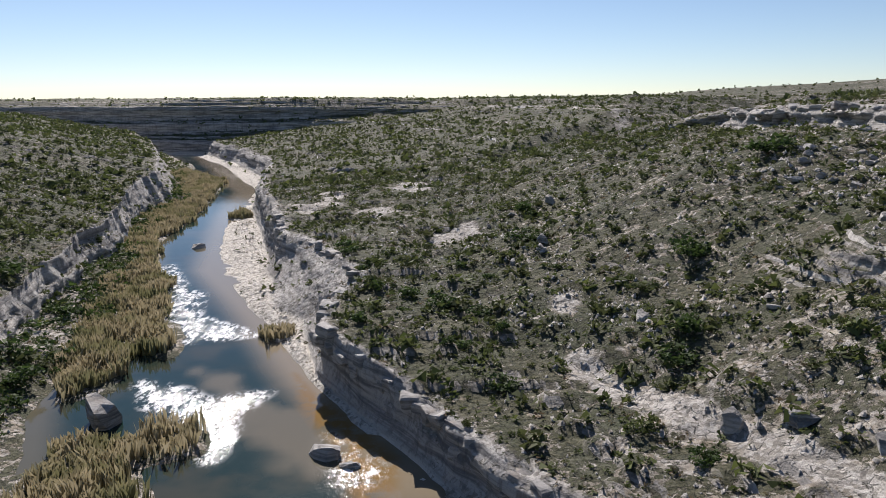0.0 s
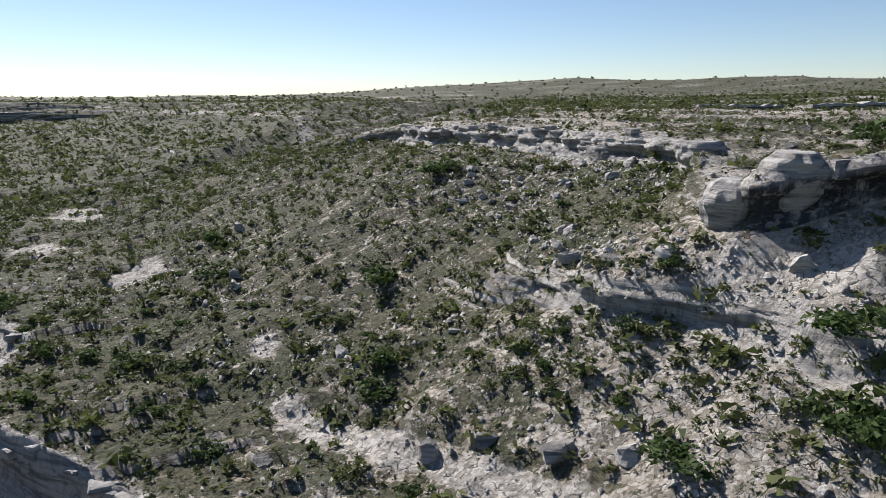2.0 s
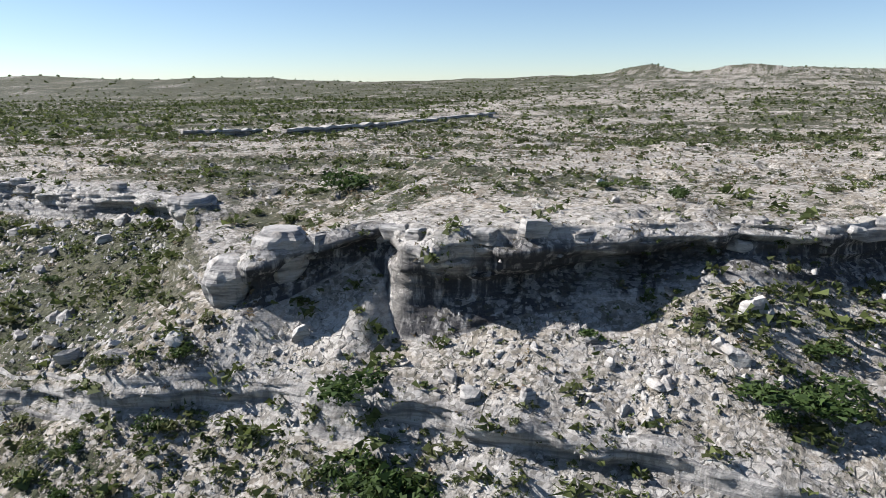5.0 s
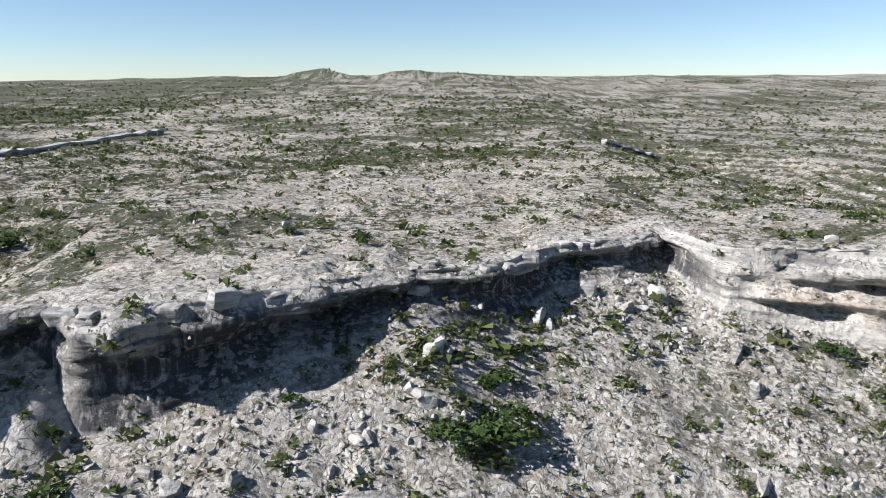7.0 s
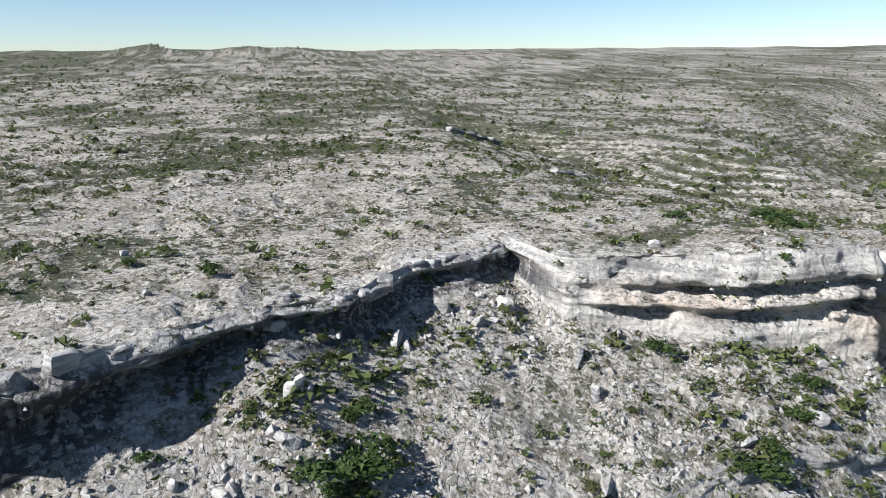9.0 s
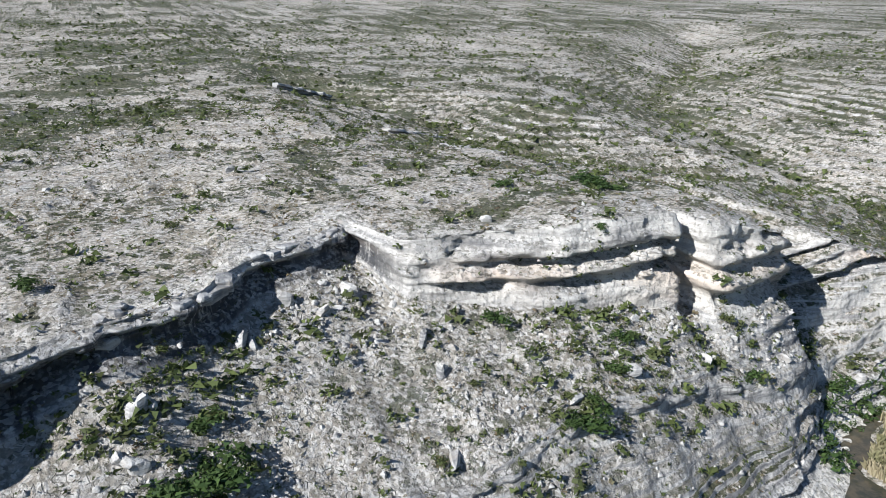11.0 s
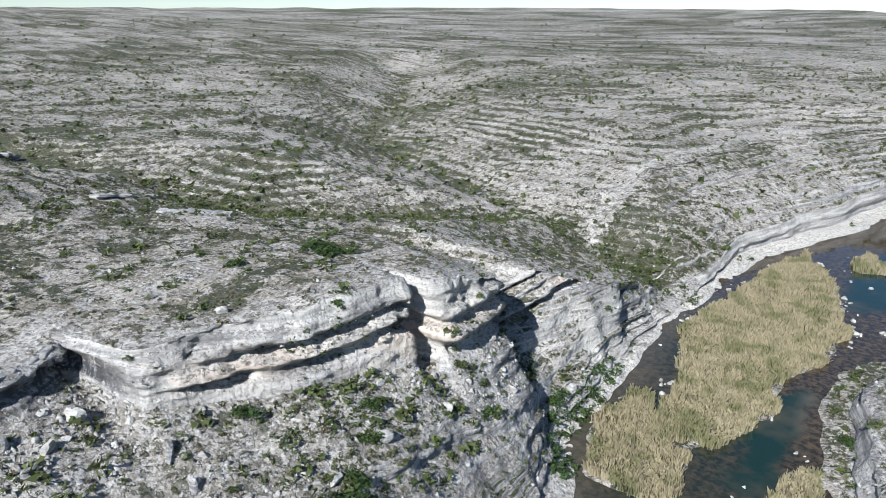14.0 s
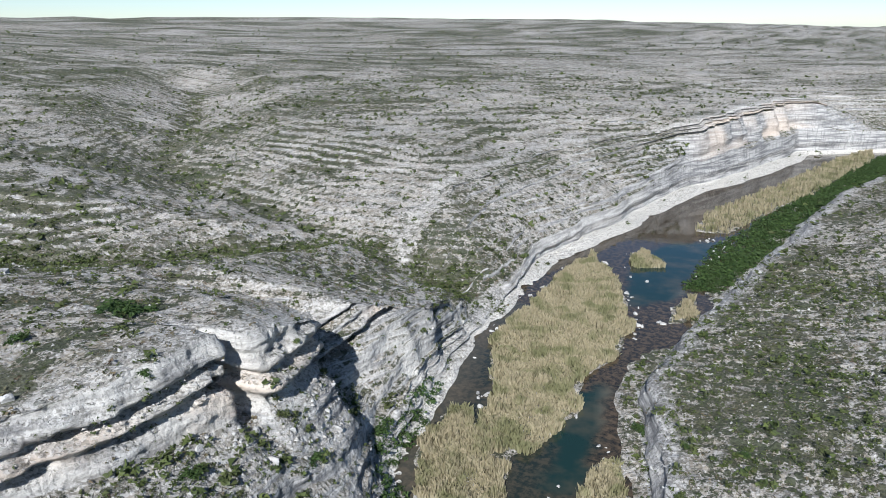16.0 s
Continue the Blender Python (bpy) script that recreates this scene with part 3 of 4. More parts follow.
def ground_covers():
    reach_out = np.hypot(GX, GY)
    talus = ((GP > 8.2) & (GP < 11.0)) * smooth((66 - GY) / 12) * smooth((GY + 125) / 10)
    CLIFFED = np.clip(smooth((94 - np.abs(GY + 30)) / 4) + smooth((67 - np.abs(GY - 164)) / 4) + smooth((24 - np.abs(GY + 168)) / 8) + smooth((-GY - 470) / 20) * smooth((690 + GY) / 20), 0, 1)
    wall = smooth((GP - 10.95) / 0.05) * smooth((12.0 - GP) / 0.03) * CLIFFED
    warm = wall * np.exp(-((GS - 0.36) / 0.24) ** 2) * smooth(fbm(GY, GZ * 3, 18, 3, 90) + 0.75) * smooth((-GY - 30) / 20) * 0.9
    mesa = smooth((-GY - 470) / 40) * smooth((665 + GY) / 30) * smooth((GP - 8.5) / 0.4) * smooth((12.0 - GP) / 0.05)
    warm = np.maximum(warm, mesa * smooth(fbm(GY, GZ * 2, 40, 3, 92) + 0.5) * 0.7)
    shelf = smooth((GP - 5.0) / 0.05) * smooth((6.1 - GP) / 0.1) * smooth(4 * (abs(GY - 30) / 60 - 0.6))
    rim = np.exp(-((GX - (np.nan_to_num(GX[:, :1]) * 0 + np.take_along_axis(GX, np.argmax(GP >= 12, axis=1)[:, None], 1)) - 3) / 5.0) ** 2) * (GP >= 11.9)
    pale = np.maximum(shelf * 0.95, rim * 0.45 * smooth((60 - GY) / 20))
    south = smooth((-GY - 100) / 40) * smooth((GP - 6) / 0.5) * smooth((9.0 - GP) / 0.6) * smooth((430 + GY) / 40)
    pale = np.maximum(pale, south * 0.35)
    pale = np.maximum(pale, 0.42 * wall * smooth((-GY - 38) / 5) * smooth((125 + GY) / 8) * smooth(fbm(GY, GZ * 2, 9, 3, 103) + 0.9))
    pale = np.maximum(pale, 0.65 * smooth((48 - np.abs(GY + 172)) / 14) * smooth((GP - 5.0) / 0.1) * smooth((11.2 - GP) / 0.5) * smooth(fbm(GX, GY, 20, 3, 93) + 0.8))
    track = 1e9 + 0 * GX
    for (x0, y0), (x1, y1) in zip(TRACK, TRACK[1:]):
        t = np.clip(((GX - x0) * (x1 - x0) + (GY - y0) * (y1 - y0)) / ((x1 - x0) ** 2 + (y1 - y0) ** 2), 0, 1)
        track = np.minimum(track, np.hypot(GX - x0 - t * (x1 - x0), GY - y0 - t * (y1 - y0)))
    bare = smooth(1.9 - (track + 1.2 * fbm(GX, GY, 4, 3, 95)) / 1.5)
    for cx, cy, rx, ry in OPEN:
        bare = np.maximum(bare, smooth(1.4 - 2 * np.hypot((GX - cx) / rx, (GY - cy) / ry) + 1.6 * fbm(GX, GY, 7, 4, 96)))
    bare = bare * (GP > 6.9)
    pale = np.maximum(pale, bare * 0.3)
    bedding_out = 1.6 * np.sin(6.283 * (GZ / 2.3 + fbm(GX, GY, 60, 3, 21) * 0.5)) + 0.8 * fbm(GX, GY, 30, 3, 94) - 0.3
    cliffs = np.maximum.reduce([wall, smooth((GP - 8.9) / 0.1) * smooth((10.1 - GP) / 0.1) * smooth((62 - np.abs(GY - 15)) / 15) * 0.8, smooth((GP - 5.0) / 0.05) * smooth((7.1 - GP) / 0.1), smooth((GP - 0.9) / 0.1) * smooth((2.2 - GP) / 0.1) * (0.25 + 0.75 * smooth((-GY - 60) / 60)), rim * 0.7, south * 0.8, 0.38 * smooth(bedding_out) * smooth((-GY - 110) / 40) * (GP > 10), bare * 0.8, talus * 0.30])
    GULLY_GREEN = 0 * GX
    for rows, _ in GULLIES:
        for (x0, y0, z0), (x1, y1, z1) in zip(rows, rows[1:]):
            t = np.clip(((GX - x0) * (x1 - x0) + (GY - y0) * (y1 - y0)) / ((x1 - x0) ** 2 + (y1 - y0) ** 2), 0, 1)
            GULLY_GREEN = np.maximum(GULLY_GREEN, smooth(1.5 - (np.hypot(GX - x0 - t * (x1 - x0), GY - y0 - t * (y1 - y0)) + 7 * fbm(GX, GY, 20, 3, 98)) / 9))
    veg = 0.3 + 0.55 * smooth(fbm(GX, GY, 45, 4, 15) * 0.9 + 0.5) + 0.5 * smooth((GY - 180) / 120) * (GP > 6) + 0.6 * (GP < 1.2) * smooth((GY + 60) / 80) + 0.55 * smooth((GY - 60) / 40) * (GP > 7) * (GP < 12) + 0.1 * (GP < 1.2) + 0.5 * GULLY_GREEN
    bands = np.sin(6.283 * (GZ / 2.1 + fbm(GX, GY, 60, 3, 21) * 0.9)) * (GP >= 12)
    veg = veg + 0.38 * bands + 0.12 * (GP < 1) * smooth((-GY - 60) / 60) + 0.20 * (GP >= 12) * smooth((reach_out - 190) / 60) * smooth((60 - GY) / 80) * smooth(0.6 + 1.3 * fbm(GX * 0.6, GY, 70, 4, 99))
    veg = veg * (1 - 0.22 * (GP < 1) * smooth((-GY - 60) / 60))
    veg = np.clip(veg - 0.40 * talus - 0.19 * smooth((60 - GY) / 40) * (GP >= 11.9) * smooth((300 - GX) / 100), 0, 1.2)
    # varnish and painted shade: the unlit wall below its brink, y -42 to 68
    stain_and_shade = wall * smooth((GY + 42) / 4) * smooth((68 - GY) / 6) * smooth((0.80 + 0.25 * fbm(GY, GY * 0, 7, 3, 101) - GS) / 0.2) * smooth(1.0 + fbm(GY, GZ * 0.15, 5, 3, 102))
    return {"stain_and_shade": stain_and_shade, "warm": warm, "pale": pale, "rock": cliffs, "veg": veg * (1 - 0.7 * cliffs) * (1 - bare), "bare": bare}


COVERS = ground_covers()
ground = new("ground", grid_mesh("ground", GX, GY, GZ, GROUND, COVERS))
tagged(ground, "dry limestone canyon country with ledges and scrub", "ground", kind="structure")


def build_water():
    ys = np.arange(-700, 705, 1.25)
    w, e = line(EDGE_W, ys, 1) - 12, line(EDGE_E, ys, 1) + 9
    t = np.linspace(0, 1, 60)
    x = w[:, None] + t[None, :] * (e - w)[:, None]
    y = np.repeat(ys[:, None], 60, 1)
    rapid = np.maximum.reduce([k * smooth(0.6 + inside(x, y, r) / 7) for r, k in zip(FOAM_AND_GLINT, (1.0, 1.0, 0.55))])
    shoal = np.clip(smooth((x - line(EDGE_E, y, 1) + 9) / 9) * (0.45 + 0.55 * smooth((y - 60) / 20)) + 0.4 * smooth((line(EDGE_W, y, 1) + 6 - x) / 6), 0, 1)
    shoal = np.maximum(shoal, 0.55 * smooth(0.5 + inside(x, y, SHOAL) / 6 + 0.5 * fbm(x, y, 6, 3, 50)))
    deep = np.maximum.reduce([smooth(0.5 + inside(x, y, r) / 5 + 0.4 * fbm(x, y, 5, 3, 51)) for r in POOLS])
    mud = 0.85 * smooth((-y - 60) / 40) * (1 - deep) * (0.55 + 0.45 * smooth((line(EDGE_E, y, 1) - 4 - x + 5 * fbm(x, y, 9, 3, 52)) / 4 + (-225 - y) / 10))
    shoal = shoal * (1 - 0.9 * mud)
    ochre = smooth(0.5 + inside(x, y, OCHRE) / 3)
    return grid_mesh("water", x, y, 0 * x, WATER, {"rapid": rapid, "shoal": shoal, "mud": mud, "ochre": ochre})


water = new("water", build_water())
tagged(water, "shallow river with pools, pale shoals and rapids white with foam and painted glint", "river", kind="structure")


# ---- scattered things ----
rng = np.random.default_rng(7)
dA = np.abs(np.gradient(GX, axis=1) * np.gradient(GY, axis=0))
slope_z = np.hypot(np.gradient(GZ, axis=1) / np.maximum(np.abs(np.gradient(GX, axis=1)), 0.05), np.gradient(GZ, axis=0) / np.maximum(np.abs(np.gradient(GY, axis=0)), 0.05))
FLAT = smooth((2.4 - slope_z) / 1.2)
RANGE = np.hypot(GX, GY)
LAND = (GZ > 0.5).astype(float)


def near_course(width):
    d = 1e9 + 0 * GX
    for rows, _ in GULLIES:
        for (x0, y0, z0), (x1, y1, z1) in zip(rows, rows[1:]):
            t = np.clip(((GX - x0) * (x1 - x0) + (GY - y0) * (y1 - y0)) / ((x1 - x0) ** 2 + (y1 - y0) ** 2), 0, 1)
            d = np.minimum(d, np.hypot(GX - x0 - t * (x1 - x0), GY - y0 - t * (y1 - y0)))
    return smooth(1.6 - d / width)


GREEN = 0.10 + 0.12 * (GP >= 12) * smooth((RANGE - 190) / 60) + COVERS["veg"] ** 2 * 0.6
GREEN = GREEN + 0.30 * (GP < 1) * smooth((-GY - 60) / 60)
GREEN = GREEN + 0.9 * ((GP > 7) & (GP < 8.2) & (GY > 60)) * smooth(fbm(GX, GY, 22, 3, 33) + 0.7)
GREEN = GREEN + 2.0 * np.exp(-((GP - 8.7) / 0.22) ** 2) * smooth((85 - np.abs(GY - 25)) / 40)
GREEN = GREEN + 0.9 * np.exp(-((GP - 10.85) / 0.10) ** 2) * smooth(fbm(GX, GY, 12, 3, 34) + 0.5)
GREEN = GREEN + 1.3 * near_course(7) + 1.1 * ((GP > 1.9) & (GP < 3)) + 0.8 * (GP < 2) * smooth((GY + 60) / 80) + 0.2 * (GP < 1) + 0.5 * ((GP > 8) & (GP < 11) & (GY > 75))
GREEN = GREEN + 0.8 * ((GP > 9.9) & (GP < 11)) * smooth(1.4 - np.hypot(GX - 96, GY + 4) / 16)
GREEN = GREEN + 0.35 * ((GP > 8) & (GP < 11) & (GY < 70)) + 0.5 * ((GP < 1) & (GY < -60)) * smooth(fbm(GX, GY, 16, 3, 37) + 0.4)
GREEN = GREEN + 1.2 * ((GP > 8) & (GP < 11)) * smooth(fbm(GX, GY, 14, 3, 35) * 1.4 + 0.3) * smooth((-GY - 25) / 20)
for bx, by, br in ((89, -64, 5), (90, -74, 5), (80, -62, 6), (82, -68, 5), (80, -80, 6), (85, -104, 5), (82, -90, 5), (60, 60, 6), (58, 45, 6), (60, 34, 7), (62, 22, 7), (64, 12, 6), (76, 36, 3), (74, 50, 3), (88, 2, 6), (92, -5, 6), (85, 11, 5), (80, -6, 6), (98, -20, 5), (105, -29, 4), (56, 72, 6)):
    GREEN = GREEN + 2.4 * np.exp(-((GX - bx) ** 2 + (GY - by) ** 2) / (br * br))
GREEN = GREEN * FLAT * LAND * (1 - 0.9 * COVERS["bare"]) * (1 - 0.6 * COVERS["pale"])


def pick(weight, n):
    c = np.cumsum(weight.ravel())
    return np.searchsorted(c, rng.random(n) * c[-1])


def from_arrays(name, verts, faces, material):
    me = bpy.data.meshes.new(name)
    k = faces.shape[1]
    me.vertices.add(len(verts))
    me.vertices.foreach_set("co", verts.astype(np.float32).ravel())
    me.loops.add(faces.size)
    me.loops.foreach_set("vertex_index", faces.ravel().astype(np.int32))
    me.polygons.add(len(faces))
    me.polygons.foreach_set("loop_start", (np.arange(len(faces)) * k).astype(np.int32))
    me.update()
    me.materials.append(material)
    return me


def unit(n):
    v = rng.normal(size=(n, 3))
    return v / np.linalg.norm(v, axis=1)[:, None]


def leaf_cards(centres, radii, each, size, squash=0.75, lift=0.35):
    """Small leaf clumps, each a three-cornered scrap, strewn through low domes at the centres."""
    n = len(centres) * each
    d = unit(n)
    d[:, 2] = np.abs(d[:, 2]) * squash
    shell = 0.25 + 0.70 * rng.random(n) ** 0.6
    lob = 1 + 0.35 * np.sin(np.repeat(rng.random(len(centres)) * 6, each) + np.arctan2(d[:, 1], d[:, 0]) * 2.0)
    R = np.repeat(radii, each)
    p = np.repeat(centres, each, 0) + d * (shell * lob * R)[:, None]
    p[:, 2] += lift * R * 0.4
    a, b = unit(n), unit(n)
    a[:, 2] *= 0.6
    s = (size * R * (0.6 + 0.8 * rng.random(n)))[:, None]
    scrap = np.stack([p - a * s, p + b * s * 1.1, p + a * s], 1).reshape(-1, 3)
    return scrap, np.arange(n * 3).reshape(-1, 3)


def scatter(name, weight, n, radius, each, size, material, label, category):
    i = pick(weight, n)
    c = np.stack([GX.ravel()[i], GY.ravel()[i], GZ.ravel()[i]], -1)
    c[:, :2] += rng.normal(size=(n, 2)) * 0.25
    r = radius[0] + (radius[1] - radius[0]) * rng.random(n) ** 2.6
    ob = new(name, from_arrays(name, *leaf_cards(c, r, each, size), material))
    return tagged(ob, label, category, kind="stuff")


NEAR, MIDDLE = smooth((330 - RANGE) / 60), smooth((900 - RANGE) / 300) * smooth((RANGE - 240) / 60)
NORTH = 1 + 0.8 * smooth((GY - 150) / 120)
scatter("scrub_bushes", dA * GREEN * NEAR, 20000, (0.5, 2.0), 17, 0.44, SHRUB, "low grey-green scrub bushes on stony ground", "bush")
scatter("small_scrub", dA * (GREEN + 0.22 * FLAT * LAND * (1 - COVERS["bare"])) * NEAR, 46000, (0.25, 0.85), 6, 0.68, SHRUB, "small green scrub plants between stones", "scrub")
scatter("dry_scrub", dA * (0.35 + smooth(fbm(GX, GY, 30, 3, 36) + 0.3)) * FLAT * LAND * NEAR * (1 - COVERS["bare"]), 16000, (0.3, 0.95), 7, 0.46, DRY, "brown leafless dry scrub and grass tufts", "dry scrub")
scatter("distant_scrub", dA * (GREEN + 0.15 * FLAT * LAND) * MIDDLE * NORTH, 60000, (0.7, 2.2), 5, 0.8, SHRUB, "dark scrub dotted over the distant slopes", "scrub")
scatter("far_scrub", dA * (COVERS["veg"] + 0.1) * LAND * smooth((2600 - RANGE) / 900) * smooth((RANGE - 650) / 300) * NORTH, 34000, (0.9, 2.6), 3, 1.0, SHRUB, "dark scrub over the far plateau", "scrub")


# ---- shrubs and small trees nearest the camera's way ----
def part(name, mesh, parent, label=""):
    ob = new(name, mesh)
    ob.parent = parent
    if label:
        ob["label"] = label
    return ob


def stem_mesh(height, spread):
    bm = bmesh.new()
    for k in range(5):
        a = k * 1.257 + rng.random()
        top = Vector((math.cos(a) * spread, math.sin(a) * spread, height * (0.7 + 0.4 * rng.random())))
        rings = []
        for t, r in ((0.0, 0.09), (0.5, 0.06), (1.0, 0.02)):
            c = top * t + Vector((0, 0, -0.1 * (1 - t)))
            rings.append([bm.verts.new(c + Vector((math.cos(b), math.sin(b), 0)) * r * height * 0.6) for b in (0, 1.57, 3.14, 4.71)])
        for r0, r1 in zip(rings, rings[1:]):
            for j in range(4):
                bm.faces.new((r0[j], r0[(j + 1) % 4], r1[(j + 1) % 4], r1[j]))
    me = bpy.data.meshes.new("trunk")
    bm.to_mesh(me)
    me.materials.append(BARK)
    return me


def crown_mesh(radius, squash, cards, material):
    lumps = rng.normal(size=(6, 3)) * np.array([0.5, 0.5, 0.18]) * radius
    lumps[:, 2] = np.abs(lumps[:, 2]) + radius * squash * 0.18
    verts, faces = leaf_cards(lumps, np.full(6, radius * 0.62), cards // 6, 0.26, 0.8, 0.2)
    return from_arrays("crown", verts, faces, material)


def shrub_kind(radius, squash, cards, material, label, category):
    base = new("shrub")
    tagged(base, label, category, "shrubs of the canyon")
    part("trunk", stem_mesh(radius * 0.6, radius * 0.45), base, "thin grey stems")
    part("crown", crown_mesh(radius, squash, cards, material), base)
    return base


def place_shrubs():
    kinds = [shrub_kind(1.0, 0.8, 420, SHRUB, "rounded grey-green evergreen shrub on stony slope", "shrub"),
             shrub_kind(1.0, 1.0, 480, TREE, "dense dark-green live oak shrub among rocks", "shrub"),
             shrub_kind(1.0, 0.7, 420, TREE, "low spreading dark-green shrub by a ledge", "shrub"),
             shrub_kind(1.0, 0.6, 300, SHRUB, "thin open grey-green thornbush on rubble", "shrub")]
    zone = dA * GREEN * smooth((190 - RANGE) / 50) * ((GP > 7) | (GP < 3)) * smooth((GX + 120) / 20)
    ids = pick(zone, 296)
    for n, i in enumerate(ids):
        r = 0.8 + 1.5 * rng.random() ** 2.2
        m = Matrix.Translation((GX.ravel()[i], GY.ravel()[i], GZ.ravel()[i] - 0.1)) @ Matrix.Rotation(rng.random() * 6.3, 4, "Z") @ Matrix.Diagonal((r, r, r * (0.8 + 0.4 * rng.random()), 1))
        kind = kinds[n % 4]
        if n < 4:
            kind.matrix_basis = m
        else:
            copy_thing(kind, m)


place_shrubs()


# ---- boulders ----
def boulder_mesh(name, cuts, flat, material, level=2):
    """A block of limestone split along planes, with worn edges."""
    bm = bmesh.new()
    bmesh.ops.create_icosphere(bm, subdivisions=level, radius=1)
    square = np.array([(1, 0, 0), (-1, 0, 0), (0, 1, 0), (0, -1, 0), (0, 0, 1), (0, 0, -1)]) + 0.28 * rng.normal(size=(6, 3))
    normals = [Vector(v).normalized() for v in np.concatenate([square, unit(cuts)])]
    reach = [0.5 + 0.22 * rng.random() for _ in range(6)] + [0.68 + 0.25 * rng.random() for _ in range(cuts)]
    for v in bm.verts:
        d = v.co.normalized()
        r = min([1.15] + [h / max(d.dot(n), 0.08) for n, h in zip(normals, reach)])
        r *= 1 + 0.05 * (noise.noise(d * 3.1) + 0.5 * noise.noise(d * 8))
        v.co = d * r
        v.co.z *= flat
    me = bpy.data.meshes.new(name)
    bm.to_mesh(me)
    bm.free()
    me.materials.append(material)
    return me


def terrain_at(x, y):
    i = np.argmin((GX - x) ** 2 + (GY - y) ** 2)
    return float(GZ.ravel()[i])


BOULDERS = [boulder_mesh("boulder", 3 + k, 0.7 + 0.1 * k, ROCK if k % 2 else PALE) for k in range(6)]


def put_boulder(x, y, z, size, k, name="boulder", label="angular grey limestone boulder on the slope", group="fallen boulders"):
    ob = new(name, BOULDERS[k % 6])
    ob.matrix_basis = Matrix.Translation((x, y, z + size * 0.22)) @ Matrix.Rotation(rng.random() * 6.3, 4, "Z") @ Matrix.Rotation(0.7 * rng.normal(), 4, "X") @ Matrix.Diagonal((size * (0.9 + 0.9 * rng.random()), size * (0.55 + 0.4 * rng.random()), size * (0.7 + 0.5 * rng.random()), 1))
    return tagged(ob, label, "boulder", group)


def place_boulders():
    talus = dA * FLAT * LAND * smooth((190 - RANGE) / 40) * (0.012 + ((GP > 10) & (GP < 11)) * smooth(fbm(GX, GY, 15, 3, 55) + 0.6) + 0.5 * ((GP > 8) & (GP < 9)) * smooth(fbm(GX, GY, 12, 3, 56) + 0.3)) * (GP > 6.9)
    for n, i in enumerate(pick(talus, 280)):
        put_boulder(GX.ravel()[i], GY.ravel()[i], GZ.ravel()[i], 0.5 + 1.3 * rng.random() ** 3, n)
    for n, (x, y, s) in enumerate([(87.3, 1, 1.2), (81.3, 5.2, 1.5), (80, 3, 1.7), (97, 5, 1.4), (99, 3, 1.3), (68, 23, 1.3), (45, 52, 1.8), (41, 58, 1.9), (31, 70, 2.0), (36, 66, 1.5), (98, -14, 1.2), (100.8, 2.6, 1.3)]):
        put_boulder(x, y, terrain_at(x, y), s, n, label="large pale limestone block fallen from the cliff", group="large fallen blocks")
    for n, (x, y, s) in enumerate([(-77.5, 218, 3.0), (-15, 83, 2.4), (-12, 80, 1.5), (-48.5, 93, 4.2), (66, -300, 1.6), (50, -268, 1.5), (58, -262, 1.2), (45, -285, 1.3)]):
        put_boulder(x, y, -0.5, s, n, "river_boulder", "dark wet boulder standing in the river", "river boulders")
    i = pick(talus + dA * (0.10 - 0.06 * (GP >= 12)) * FLAT * LAND * NEAR, 26000)
    base = np.array([(1, 0, -.3), (-.4, .9, -.3), (-.6, -.8, -.3), (.3, .25, .75), (-.25, -.1, .7)])
    tri = np.array([(0, 1, 3), (1, 4, 3), (1, 2, 4), (2, 0, 3), (2, 3, 4)])
    n = len(i)
    v = base[None] * (1 + 0.5 * rng.normal(size=(n, 5, 3)) * 0.5)
    a = rng.random(n) * 6.28
    rot = np.stack([np.stack([np.cos(a), -np.sin(a), 0 * a], -1), np.stack([np.sin(a), np.cos(a), 0 * a], -1), np.stack([0 * a, 0 * a, 1 + 0 * a], -1)], -2)
    v = np.einsum("nij,nkj->nki", rot, v) * (0.16 + 0.5 * rng.random(n) ** 3)[:, None, None]
    v += np.stack([GX.ravel()[i], GY.ravel()[i], GZ.ravel()[i]], -1)[:, None] + rng.normal(size=(n, 1, 3)) * np.array([0.3, 0.3, 0.02])
    f = tri[None] + (np.arange(n) * 5)[:, None, None]
    tagged(new("rubble", from_arrays("rubble", v.reshape(-1, 3), f.reshape(-1, 3), PALE)), "pale angular limestone rubble strewn over the slopes", "rubble", kind="stuff")


place_boulders()


# ---- caprock blocks along the brinks ----
def block_mesh(seed):
    """A squared bed block with chipped, rounded corners."""
    bm = bmesh.new()
    bmesh.ops.create_cube(bm, size=2)
    bmesh.ops.subdivide_edges(bm, edges=bm.edges[:], cuts=4, use_grid_fill=True)
    for v in bm.verts:
        c = v.co.copy()
        k = max(1.0, (abs(c.x) ** 9 + abs(c.y) ** 9 + abs(c.z) ** 9) ** (1 / 9))
        c = c / k * (1 + 0.24 * noise.noise(c * 0.8 + Vector((seed, 0, 0))) + 0.08 * noise.noise(c * 2.6 + Vector((0, seed, 0))))
        c.x *= 1 + 0.12 * noise.noise(Vector((seed, c.z * 2.2, 0)))
        v.co = c
    me = bpy.data.meshes.new("caprock_block")
    bm.to_mesh(me)
    bm.free()
    me.materials.append(ROCK)
    return me


